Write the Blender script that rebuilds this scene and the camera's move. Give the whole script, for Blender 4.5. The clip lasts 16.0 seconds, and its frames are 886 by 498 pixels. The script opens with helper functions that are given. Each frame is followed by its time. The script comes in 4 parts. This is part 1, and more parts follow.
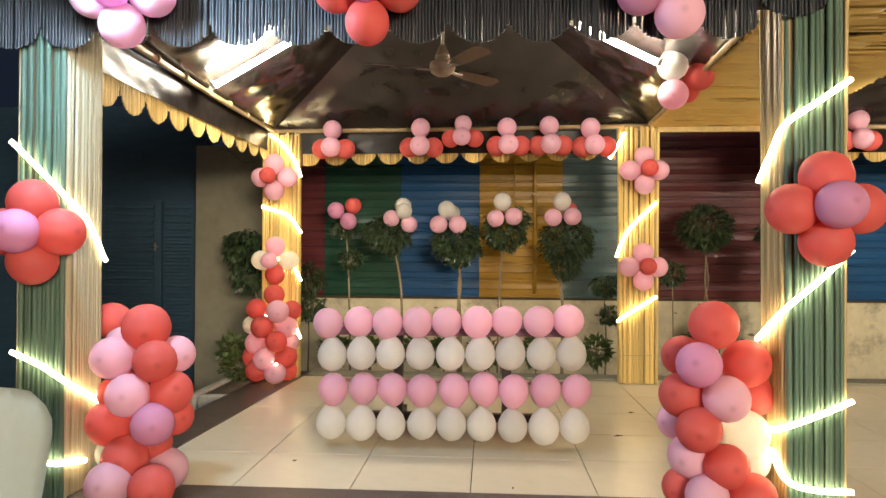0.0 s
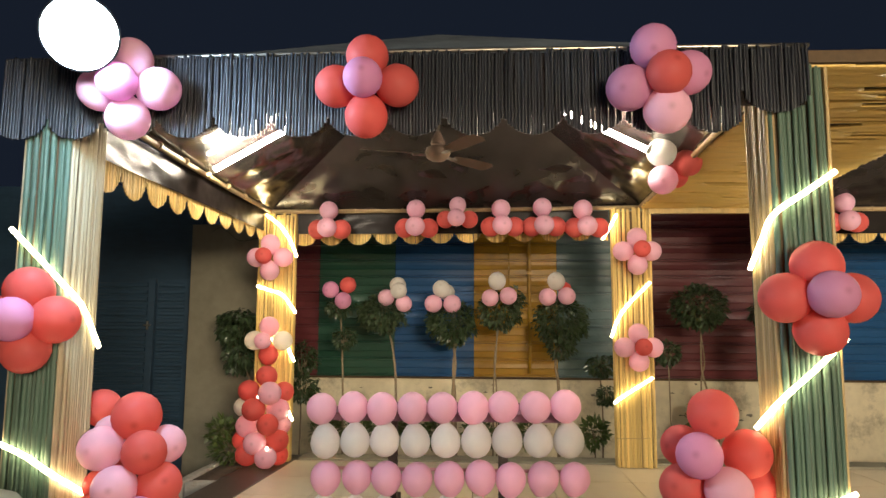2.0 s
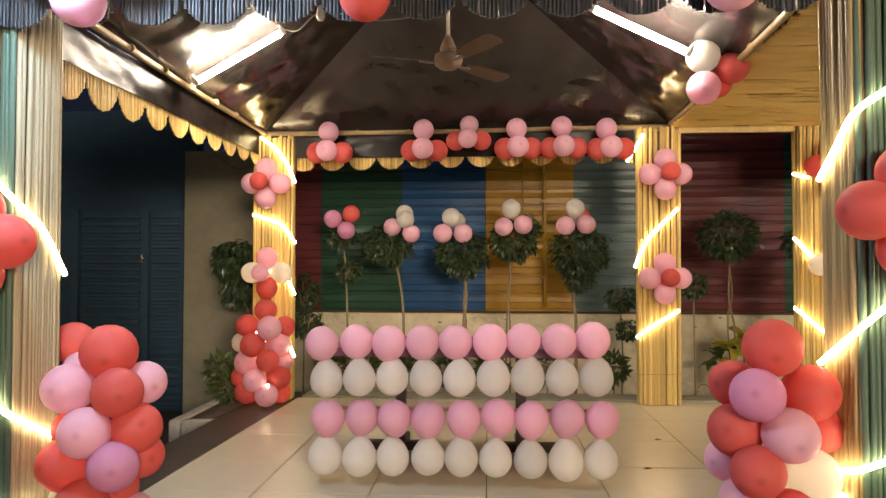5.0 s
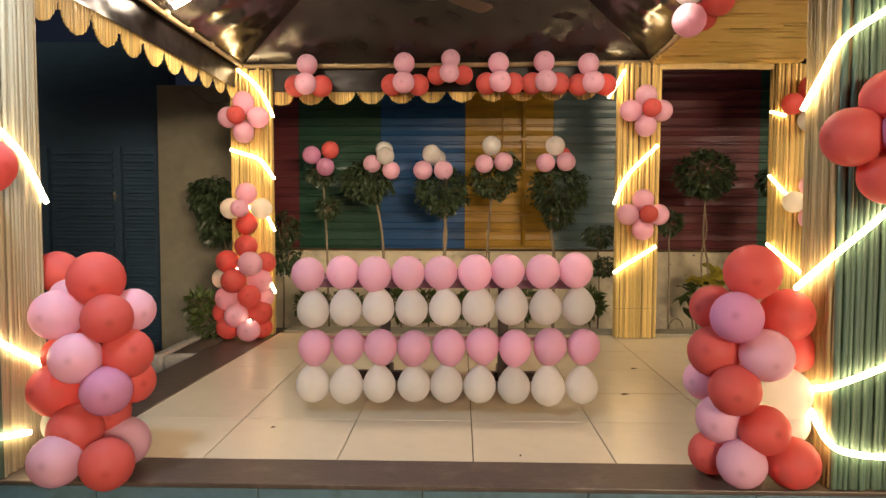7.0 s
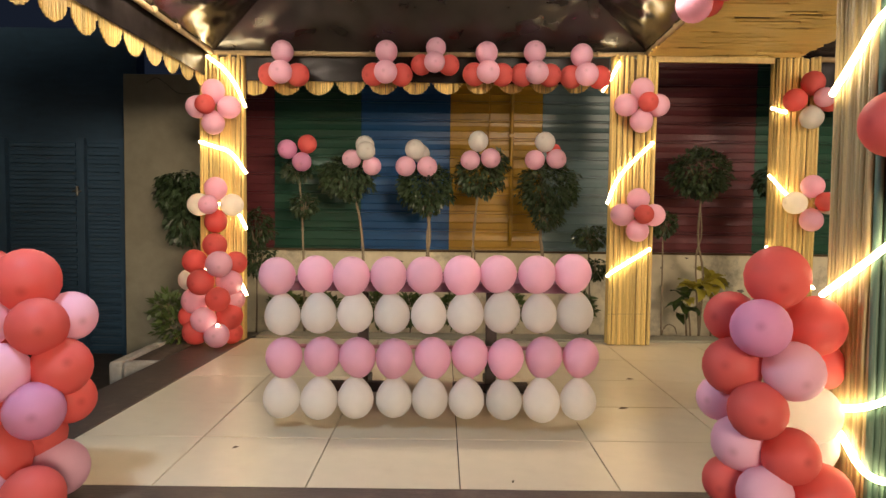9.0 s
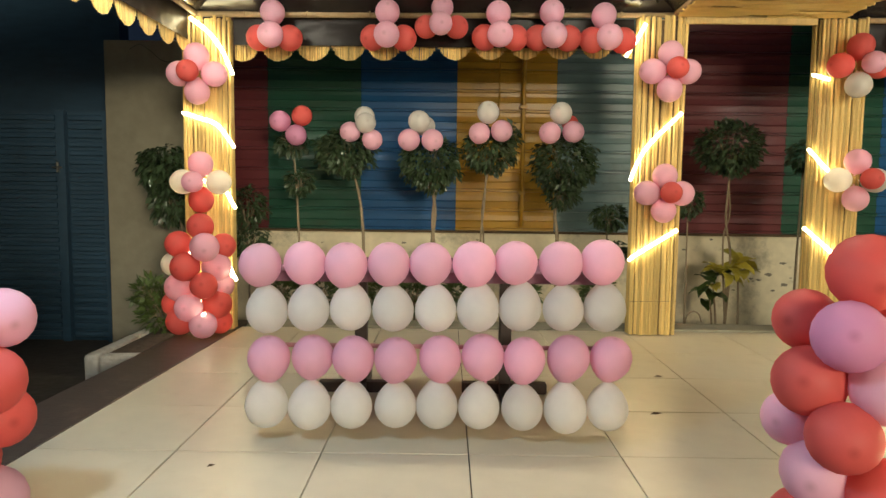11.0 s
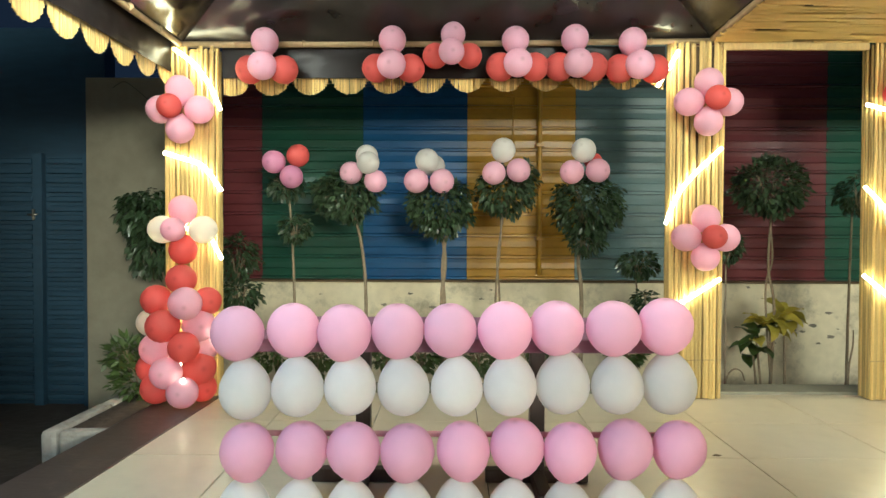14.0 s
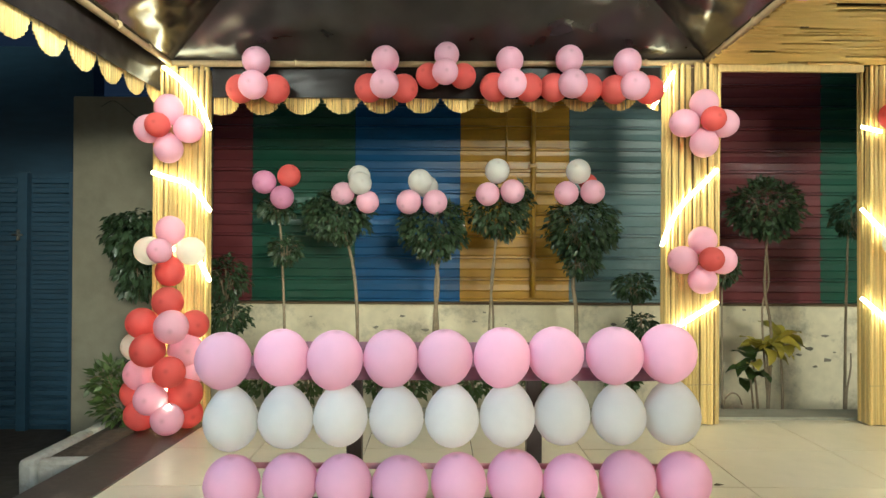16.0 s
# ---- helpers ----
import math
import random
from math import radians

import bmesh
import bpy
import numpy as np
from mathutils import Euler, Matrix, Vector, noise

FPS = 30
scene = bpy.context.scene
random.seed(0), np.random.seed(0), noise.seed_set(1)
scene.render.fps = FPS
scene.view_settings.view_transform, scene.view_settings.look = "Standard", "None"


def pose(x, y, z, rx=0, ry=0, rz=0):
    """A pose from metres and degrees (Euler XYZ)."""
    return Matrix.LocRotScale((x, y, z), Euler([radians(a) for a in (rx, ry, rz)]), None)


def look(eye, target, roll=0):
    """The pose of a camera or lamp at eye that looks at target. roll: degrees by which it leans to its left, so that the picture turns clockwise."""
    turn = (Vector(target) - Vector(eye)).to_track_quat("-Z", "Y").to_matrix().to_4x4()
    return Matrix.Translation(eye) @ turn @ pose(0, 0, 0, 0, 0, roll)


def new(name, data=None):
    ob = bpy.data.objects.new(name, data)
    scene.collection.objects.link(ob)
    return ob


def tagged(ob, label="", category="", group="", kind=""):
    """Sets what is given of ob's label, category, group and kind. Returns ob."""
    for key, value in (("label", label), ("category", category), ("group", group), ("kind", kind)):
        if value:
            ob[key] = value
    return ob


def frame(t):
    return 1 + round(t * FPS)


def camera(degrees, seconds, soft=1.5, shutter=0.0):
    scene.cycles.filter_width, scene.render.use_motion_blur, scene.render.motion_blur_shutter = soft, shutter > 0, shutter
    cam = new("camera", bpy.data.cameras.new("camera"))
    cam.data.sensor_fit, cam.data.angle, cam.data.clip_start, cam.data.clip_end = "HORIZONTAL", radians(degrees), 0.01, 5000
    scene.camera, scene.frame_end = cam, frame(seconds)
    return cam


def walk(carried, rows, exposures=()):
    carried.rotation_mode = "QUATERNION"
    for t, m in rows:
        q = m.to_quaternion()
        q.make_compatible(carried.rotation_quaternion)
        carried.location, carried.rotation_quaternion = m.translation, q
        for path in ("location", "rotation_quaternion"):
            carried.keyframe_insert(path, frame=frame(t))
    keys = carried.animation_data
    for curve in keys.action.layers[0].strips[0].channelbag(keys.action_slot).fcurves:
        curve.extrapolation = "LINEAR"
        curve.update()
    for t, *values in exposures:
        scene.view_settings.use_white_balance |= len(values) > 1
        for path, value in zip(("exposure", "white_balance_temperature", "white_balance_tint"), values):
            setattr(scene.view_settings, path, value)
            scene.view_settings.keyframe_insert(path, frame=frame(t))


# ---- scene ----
cam = camera(66.3, 16.0)
PATH = [
    (0, (0.131, 0.249, 1.169), (-0.001, 2.244, 1.187), 0.3),
    (0.5, (0.129, 0.232, 1.205), (-0.001, 2.226, 1.306), 0.1),
    (1, (0.128, 0.219, 1.237), (0.017, 2.204, 1.452), -0.1),
    (1.5, (0.126, 0.226, 1.256), (0.01, 2.203, 1.536), 0.2),
    (2, (0.119, 0.227, 1.237), (0.006, 2.21, 1.468), 0.3),
    (2.5, (0.095, 0.252, 1.204), (-0.022, 2.245, 1.328), 0.3),
    (3, (0.087, 0.384, 1.163), (-0.016, 2.381, 1.207), -0.1),
    (3.5, (0.086, 0.596, 1.158), (-0.089, 2.588, 1.216), 0.3),
    (4, (0.079, 0.686, 1.175), (-0.086, 2.678, 1.256), 0.2),
    (6.5, (0.007, 0.705, 1.126), (-0.061, 2.702, 1.059), 0.2),
    (7, (-0.012, 0.679, 1.098), (-0.063, 2.676, 0.986), 0.2),
    (7.5, (-0.016, 0.713, 1.083), (-0.082, 2.706, 0.924), 0.6),
    (8, (-0.028, 0.689, 1.061), (-0.082, 2.68, 0.876), 1.1),
    (8.5, (-0.035, 0.791, 1.07), (-0.1, 2.785, 0.932), 0.4),
    (9, (-0.031, 1.021, 1.07), (-0.029, 3.018, 0.964), 0.7),
    (11.5, (-0.066, 1.631, 1.083), (-0.079, 3.623, 0.901), 0.7),
    (12, (-0.093, 1.842, 1.086), (-0.109, 3.834, 0.912), 0.7),
    (12.5, (-0.138, 2.023, 1.086), (-0.089, 4.015, 0.913), 0.6),
    (13, (-0.134, 2.056, 1.082), (-0.109, 4.049, 0.918), 0.4),
    (13.5, (-0.125, 2.074, 1.09), (-0.113, 4.072, 0.995), 0.3),
    (14, (-0.125, 2.059, 1.092), (-0.141, 4.059, 1.047), 0.2),
    (14.5, (-0.12, 2.083, 1.101), (-0.139, 4.083, 1.096), 0.2),
    (15, (-0.125, 2.067, 1.101), (-0.145, 4.067, 1.112), 0.4),
    (15.5, (-0.129, 2.089, 1.074), (-0.133, 4.086, 0.965), 0.3),
    (16, (-0.137, 2.138, 1.102), (-0.128, 4.138, 1.117), 0.3),
]
EXPOSURES = [(0.0, 1.19, 6100, 12), (1.5, 1.0, 6000, 12), (2.5, 0.98, 6500, 17), (3.0, 0.97, 6650, 18), (4.0, 0.96, 6250, 18), (7.0, 0.91, 6750, 21), (9.0, 0.93, 6350, 19), (11.5, 1.1, 5650, 3), (12.5, 1.26, 5150, 0), (16.0, 1.42, 5050, -2)]
walk(cam, [(t, look(e, g, r)) for t, e, g, r in PATH], EXPOSURES)

# ---- world and lights ----
world = bpy.data.worlds.new("night")
scene.world = world
world.use_nodes = True
world.node_tree.nodes["Background"].inputs[0].default_value = (0.008, 0.0115, 0.019, 1)
world.node_tree.nodes["Background"].inputs[1].default_value = 0.52

FLOOD = Vector((-1.59, 2.9, 2.475))
lamp = bpy.data.lights.new("flood_light", "POINT")
lamp.energy, lamp.color, lamp.shadow_soft_size = 62, (0.60, 0.82, 1.0), 0.12
new("flood_light", lamp).location = FLOOD + Vector((0.04, -0.10, -0.05))

# added fill lamp behind the camera, never in view, lights the fronts
FILL_AT = Vector((2.3, -5.6, 2.25))
lamp = bpy.data.lights.new("front_fill_light", "AREA")
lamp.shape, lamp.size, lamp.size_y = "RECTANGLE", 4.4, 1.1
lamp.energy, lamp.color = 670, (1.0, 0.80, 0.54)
new("front_fill_light", lamp).matrix_world = look(FILL_AT + Vector((-0.02, 0.07, 0.0)), (0.3, 6.0, 1.6))

TUBE_GLOW, STRIP_GLOW = 150.0, 13.0


# ---- materials ----
def material(name, base, rough=0.6, metal=0.0, vary=0.15, grain=30.0, blotch=3.0, bump=0.0, rnd=0.0, stretch=(1, 1, 1), stain=None,
             stain_amount=0.0, coat=0.0, spec=0.5, translucent=0.0):
    m = bpy.data.materials.new(name)
    m.use_nodes = True
    nt = m.node_tree
    N, L = nt.nodes, nt.links
    b = N["Principled BSDF"]
    tc = N.new("ShaderNodeTexCoord")
    mp = N.new("ShaderNodeMapping")
    mp.inputs["Scale"].default_value = stretch
    L.new(tc.outputs["Object"], mp.inputs["Vector"])
    fine, big = N.new("ShaderNodeTexNoise"), N.new("ShaderNodeTexNoise")
    fine.inputs["Scale"].default_value, big.inputs["Scale"].default_value = grain, blotch
    fine.inputs["Detail"].default_value, big.inputs["Detail"].default_value = 4, 5
    for n in (fine, big):
        L.new(mp.outputs[0], n.inputs["Vector"])
    add = N.new("ShaderNodeMath")
    add.operation = "ADD"
    L.new(fine.outputs[0], add.inputs[0])
    L.new(big.outputs[0], add.inputs[1])
    val = N.new("ShaderNodeMapRange")
    val.inputs[1].default_value, val.inputs[2].default_value = 0.6, 1.4
    val.inputs[3].default_value, val.inputs[4].default_value = 1 - vary, 1 + vary
    L.new(add.outputs[0], val.inputs[0])
    out = val.outputs[0]
    if rnd:
        info = N.new("ShaderNodeObjectInfo")
        r = N.new("ShaderNodeMapRange")
        r.inputs[3].default_value, r.inputs[4].default_value = 1 - rnd, 1 + rnd
        L.new(info.outputs["Random"], r.inputs[0])
        mul = N.new("ShaderNodeMath")
        mul.operation = "MULTIPLY"
        L.new(out, mul.inputs[0])
        L.new(r.outputs[0], mul.inputs[1])
        out = mul.outputs[0]
    sc = N.new("ShaderNodeVectorMath")
    sc.operation = "SCALE"
    sc.inputs[0].default_value = base
    L.new(out, sc.inputs["Scale"])
    col = sc.outputs[0]
    if stain:
        st = N.new("ShaderNodeTexNoise")
        st.inputs["Scale"].default_value, st.inputs["Detail"].default_value = blotch * 1.7 + 1, 8
        st.inputs["Roughness"].default_value = 0.7
        L.new(tc.outputs["Object"], st.inputs["Vector"])
        sr = N.new("ShaderNodeMapRange")
        sr.inputs[1].default_value, sr.inputs[2].default_value = 0.52, 0.72
        sr.inputs[4].default_value = stain_amount
        L.new(st.outputs[0], sr.inputs[0])
        mx = N.new("ShaderNodeMix")
        mx.data_type = "RGBA"
        L.new(sr.outputs[0], mx.inputs[0])
        L.new(col, mx.inputs[6])
        mx.inputs[7].default_value = (*stain, 1)
        col = mx.outputs[2]
    L.new(col, b.inputs["Base Color"])
    rr = N.new("ShaderNodeMapRange")
    rr.inputs[3].default_value, rr.inputs[4].default_value = max(0.02, rough - 0.08), min(1, rough + 0.08)
    L.new(big.outputs[0], rr.inputs[0])
    L.new(rr.outputs[0], b.inputs["Roughness"])
    b.inputs["Metallic"].default_value = metal
    b.inputs["Coat Weight"].default_value = coat
    b.inputs["Specular IOR Level"].default_value = spec
    if bump:
        bp = N.new("ShaderNodeBump")
        bp.inputs["Strength"].default_value, bp.inputs["Distance"].default_value = min(1, bump), 0.01
        L.new(add.outputs[0], bp.inputs["Height"])
        L.new(bp.outputs[0], b.inputs["Normal"])
    if translucent:
        tr, ms = N.new("ShaderNodeBsdfTranslucent"), N.new("ShaderNodeMixShader")
        L.new(col, tr.inputs[0])
        ms.inputs[0].default_value = translucent
        L.new(b.outputs[0], ms.inputs[1])
        L.new(tr.outputs[0], ms.inputs[2])
        L.new(ms.outputs[0], N["Material Output"].inputs[0])
    return m


def latex(name, base, through_it=0.4):
    """Balloon skin: satin, slightly see-through, denser at the nipple opposite the knot."""
    m = material(name, base, rough=0.5, vary=0.04, grain=60, blotch=2, rnd=0.09, spec=0.25, translucent=through_it)
    N, L = m.node_tree.nodes, m.node_tree.links
    b = N["Principled BSDF"]
    link = b.inputs["Base Color"].links[0]
    src = link.from_socket
    tc, sep, rg, mx = N.new("ShaderNodeTexCoord"), N.new("ShaderNodeSeparateXYZ"), N.new("ShaderNodeMapRange"), N.new("ShaderNodeMix")
    mx.data_type = "RGBA"
    L.new(tc.outputs["Object"], sep.inputs[0])
    L.new(sep.outputs[2], rg.inputs[0])
    rg.inputs[1].default_value, rg.inputs[2].default_value = 0.975, 1.01
    rg.inputs[4].default_value = 0.75
    L.new(rg.outputs[0], mx.inputs[0])
    L.new(src, mx.inputs[6])
    mx.inputs[7].default_value = (base[0] * 0.35, base[1] * 0.25, base[2] * 0.25, 1)
    L.new(mx.outputs[2], b.inputs["Base Color"])
    return m


def glow(name, colour, strength):
    m = bpy.data.materials.new(name)
    m.use_nodes = True
    b = m.node_tree.nodes["Principled BSDF"]
    b.inputs["Base Color"].default_value = (0.8, 0.8, 0.8, 1)
    b.inputs["Emission Color"].default_value = (*colour, 1)
    b.inputs["Emission Strength"].default_value = strength
    return m


BALLOON = {
    "red": latex("red_latex", (0.75, 0.150, 0.132)),
    "rose": latex("rose_latex", (0.83, 0.485, 0.63)),
    "pink": latex("pink_latex", (0.86, 0.53, 0.66)),
    "lilac": latex("lilac_latex", (0.72, 0.34, 0.54)),
    "white": latex("white_latex", (0.81, 0.80, 0.765), 0.55),
}
REED = material("bamboo_reed", (0.62, 0.45, 0.15), rough=0.45, vary=0.28, grain=18, blotch=2, rnd=0.28, stretch=(3, 3, 1.2), bump=0.25)
REED_OLD = material("old_brown_reed", (0.40, 0.30, 0.135), rough=0.5, vary=0.28, grain=18, blotch=2, rnd=0.28, stretch=(3, 3, 1.2), bump=0.25)
REED_SHEET = material("yellow_reed_sheet", (0.78, 0.56, 0.17), rough=0.4, vary=0.14, grain=9, blotch=1.5, stretch=(0.6, 5, 3), bump=0.12)
REED_PALE = material("pale_bamboo_reed", (0.36, 0.32, 0.21), rough=0.5, vary=0.28, grain=18, blotch=2, rnd=0.25, stretch=(3, 3, 1.2), bump=0.25)
REED_GREEN = material("green_painted_reed", (0.062, 0.122, 0.088), rough=0.5, vary=0.35, grain=14, blotch=1.5, rnd=0.2, stretch=(3, 3, 1.2),
                      stain=(0.30, 0.30, 0.18), stain_amount=0.5, bump=0.25)
REED_DARK = material("dark_painted_reed", (0.007, 0.010, 0.015), rough=0.40, vary=0.4, grain=16, blotch=2, rnd=0.35, stretch=(3, 3, 1.2), bump=0.2)
POLE = material("bamboo_pole", (0.32, 0.23, 0.115), rough=0.5, vary=0.3, grain=20, blotch=4, bump=0.3)
CORE = material("brown_board", (0.10, 0.065, 0.03), rough=0.8, vary=0.25, bump=0.2)
TARP = material("black_plastic_sheet", (0.022, 0.018, 0.017), rough=0.19, vary=0.3, grain=5, blotch=1.5, spec=0.5, bump=0.12)
TARP_STRIP = material("creased_black_plastic_sheet", (0.016, 0.013, 0.012), rough=0.32, vary=0.3, grain=7, blotch=1.5, spec=0.13, bump=0.1)
ROOF = material("grey_roof_sheet", (0.16, 0.19, 0.20), rough=0.6, vary=0.3, grain=9, blotch=1.2, stain=(0.05, 0.05, 0.05), stain_amount=0.6, bump=0.3)
TILE = material("cream_floor_tile", (0.60, 0.525, 0.38), rough=0.3, vary=0.06, grain=9, blotch=1.6, rnd=0.02, stain=(0.46, 0.37, 0.25), stain_amount=0.3, spec=0.5)
GROUT = material("dark_grout", (0.09, 0.07, 0.05), rough=0.9, vary=0.3)
KERB = material("brown_kerb_stone", (0.070, 0.051, 0.040), rough=0.42, vary=0.35, grain=26, blotch=3, stretch=(1, 5, 5), stain=(0.20, 0.15, 0.11), stain_amount=0.5, bump=0.15)
BLUE_PAINT = material("blue_painted_concrete", (0.075, 0.155, 0.20), rough=0.55, vary=0.2, grain=22, blotch=3, rnd=0.08, stain=(0.04, 0.07, 0.08), stain_amount=0.7, bump=0.25)
EARTH = material("dark_ground", (0.055, 0.046, 0.038), rough=0.85, vary=0.45, grain=14, blotch=1.1, stain=(0.12, 0.10, 0.08), stain_amount=0.5, bump=0.7)
SOIL = material("garden_soil", (0.06, 0.042, 0.028), rough=0.95, vary=0.5, grain=22, blotch=4, bump=1.0)
PLASTER = material("stained_cream_plaster", (0.67, 0.61, 0.43), rough=0.85, vary=0.14, grain=12, blotch=1.4, stain=(0.17, 0.155, 0.11), stain_amount=0.75, bump=0.35)
# cream plaster darkened for the shade on the pier; also the ledge's grey concrete
PIER = material("pier_shade_ledge_grey", (0.275, 0.26, 0.19), rough=0.85, vary=0.16, grain=10, blotch=1.2, stain=(0.20, 0.19, 0.14), stain_amount=0.5, bump=0.35)
SCUFF = material("bared_grey_plaster", (0.20, 0.185, 0.14), rough=0.9, vary=0.3, grain=30, blotch=6, bump=0.4)
WHITEWASH = material("whitewashed_stone", (0.38, 0.36, 0.31), rough=0.85, vary=0.2, grain=16, blotch=4, stain=(0.16, 0.14, 0.10), stain_amount=0.7, bump=0.6)
SHEET = {}
for nm, c in (("maroon", (0.125, 0.030, 0.034)), ("green", (0.020, 0.072, 0.045)), ("blue", (0.017, 0.085, 0.225)), ("yellow", (0.42, 0.24, 0.022)),
              ("steel", (0.13, 0.20, 0.21)), ("gate", (0.042, 0.088, 0.145))):
    SHEET[nm] = material(nm + "_painted_steel", c, rough=0.31, vary=0.16, grain=8, blotch=1.3, spec=0.3, stain=tuple(v * 0.55 + 0.01 for v in c),
                         stain_amount=0.6, stretch=(0.6, 1, 3), bump=0.05)
BARK = material("grey_bark", (0.24, 0.19, 0.12), rough=0.85, vary=0.35, grain=40, blotch=8, bump=0.5)
LEAF = material("ficus_leaf", (0.044, 0.072, 0.032), rough=0.28, vary=0.4, grain=9, blotch=6, translucent=0.15)
LEAF_LIGHT = material("shrub_leaf", (0.085, 0.13, 0.035), rough=0.42, vary=0.4, grain=9, blotch=6, translucent=0.2)
CROTON = material("yellow_croton_leaf", (0.50, 0.43, 0.06), rough=0.4, vary=0.3, grain=6, blotch=3, rnd=0.3, stain=(0.10, 0.15, 0.03), stain_amount=0.7, translucent=0.2)
CROTON_GREEN = material("green_croton_leaf", (0.07, 0.12, 0.03), rough=0.4, vary=0.3, grain=6, blotch=3, rnd=0.3, stain=(0.25, 0.22, 0.04), stain_amount=0.5, translucent=0.2)
DARK_WOOD = material("dark_stained_wood", (0.035, 0.020, 0.016), rough=0.45, vary=0.35, grain=20, blotch=3, stretch=(4, 4, 1), bump=0.15)
MAUVE = material("mauve_tabletop", (0.22, 0.095, 0.15), rough=0.55, vary=0.12, grain=60, blotch=4)
PALE_PINK = material("pale_pink_ribbon", (0.66, 0.36, 0.40), rough=0.8, vary=0.1, grain=60, blotch=4, translucent=0.2)
PLASTIC = material("pale_plastic", (0.66, 0.72, 0.68), rough=0.4, vary=0.06, grain=20, blotch=3)
FAN_PAINT = material("brown_fan_enamel", (0.24, 0.17, 0.12), rough=0.35, vary=0.12, grain=20, blotch=3)
STEEL = material("dull_steel", (0.45, 0.42, 0.36), rough=0.35, metal=1.0, vary=0.1, grain=20, blotch=3)
WHITE_ENAMEL = material("white_enamel", (0.75, 0.74, 0.70), rough=0.4, vary=0.06, grain=20, blotch=3)
CABLE = material("black_cable", (0.02, 0.02, 0.02), rough=0.5, vary=0.1)
GREY_CABLE = material("pale_cable", (0.45, 0.42, 0.36), rough=0.5, vary=0.1)
TUBE_LIGHT = glow("tube_glow", (1.0, 0.86, 0.62), TUBE_GLOW)
STRIP_LIGHT = glow("warm_strip_glow", (1.0, 0.80, 0.42), STRIP_GLOW)
FLOOD_GLASS = glow("cold_flood_glow", (0.66, 0.88, 1.0), 60.0)


# ---- builders ----
def mesh_of(name, bm, mat, smooth=True):
    me = bpy.data.meshes.new(name)
    bm.to_mesh(me)
    bm.free()
    me.materials.append(mat)
    if smooth:
        for p in me.polygons:
            p.use_smooth = True
    return me


def put(name, me, parent=None, m=None, label=""):
    ob = new(name, me)
    ob.parent = parent
    if m is not None:
        ob.matrix_basis = m
    return tagged(ob, label) if label else ob


def part(name, bm, mat, parent, label="", smooth=True, m=None):
    return put(name, mesh_of(name, bm, mat, smooth), parent, m, label)


def thing(name, label, category, at=(0, 0, 0), group="", kind=""):
    ob = new(name)
    ob.empty_display_size = 0.05
    ob.location = at
    return tagged(ob, label, category, group, kind)


def box_bm(x0, x1, y0, y1, z0, z1, bevel=0.004, bm=None):
    bm = bm or bmesh.new()
    r = bmesh.ops.create_cube(bm, size=1)
    bmesh.ops.transform(bm, matrix=Matrix.Translation(((x0 + x1) / 2, (y0 + y1) / 2, (z0 + z1) / 2)) @ Matrix.Diagonal((x1 - x0, y1 - y0, z1 - z0, 1)), verts=r["verts"])
    if bevel:
        es = {e for v in r["verts"] for e in v.link_edges}
        bmesh.ops.bevel(bm, geom=list(es), offset=bevel, segments=2, affect="EDGES", profile=0.5)
    for e in bm.edges:
        if len(e.link_faces) == 2 and e.calc_face_angle(0.0) > 0.35:
            e.smooth = False
    return bm


def smooth_path(pts, n=6):
    pts = [Vector(p) for p in pts]
    if len(pts) < 3:
        return pts
    q = [2 * pts[0] - pts[1], *pts, 2 * pts[-1] - pts[-2]]
    out = []
    for i in range(1, len(q) - 2):
        a, b, c, d = q[i - 1:i + 3]
        for k in range(n):
            t = k / n
            out.append(0.5 * (2 * b + (c - a) * t + (2 * a - 5 * b + 4 * c - d) * t * t + (3 * b - a - 3 * c + d) * t ** 3))
    return out + [pts[-1]]


def tube_bm(pts, r0, r1=None, segs=8, n=6, bm=None):
    bm = bm or bmesh.new()
    path = smooth_path(pts, n)
    r1 = r0 if r1 is None else r1
    rings = []
    for i, p in enumerate(path):
        d = (path[min(i + 1, len(path) - 1)] - path[max(i - 1, 0)]).normalized()
        side = d.cross(Vector((0, 0, 1)) if abs(d.z) < 0.9 else Vector((1, 0, 0))).normalized()
        up = side.cross(d)
        r = r0 + (r1 - r0) * i / (len(path) - 1)
        rings.append([bm.verts.new(p + r * (math.cos(a) * side + math.sin(a) * up)) for a in [2 * math.pi * k / segs for k in range(segs)]])
    for a, b in zip(rings, rings[1:]):
        for k in range(segs):
            bm.faces.new((a[k], a[(k + 1) % segs], b[(k + 1) % segs], b[k]))
    bm.faces.new(rings[0][::-1])
    bm.faces.new(rings[-1])
    return bm


def lathe_bm(profile, segs=18, bm=None):
    bm = bm or bmesh.new()
    rings = []
    for r, z in profile:
        rings.append([bm.verts.new((r * math.cos(2 * math.pi * k / segs), r * math.sin(2 * math.pi * k / segs), z)) for k in range(segs)] if r > 1e-6 else [bm.verts.new((0, 0, z))])
    for a, b in zip(rings, rings[1:]):
        for k in range(segs):
            k2 = (k + 1) % segs
            if len(a) == 1:
                bm.faces.new((a[0], b[k2], b[k]))
            elif len(b) == 1:
                bm.faces.new((a[k], a[k2], b[0]))
            else:
                bm.faces.new((a[k], a[k2], b[k2], b[k]))
    bmesh.ops.recalc_face_normals(bm, faces=bm.faces)
    return bm


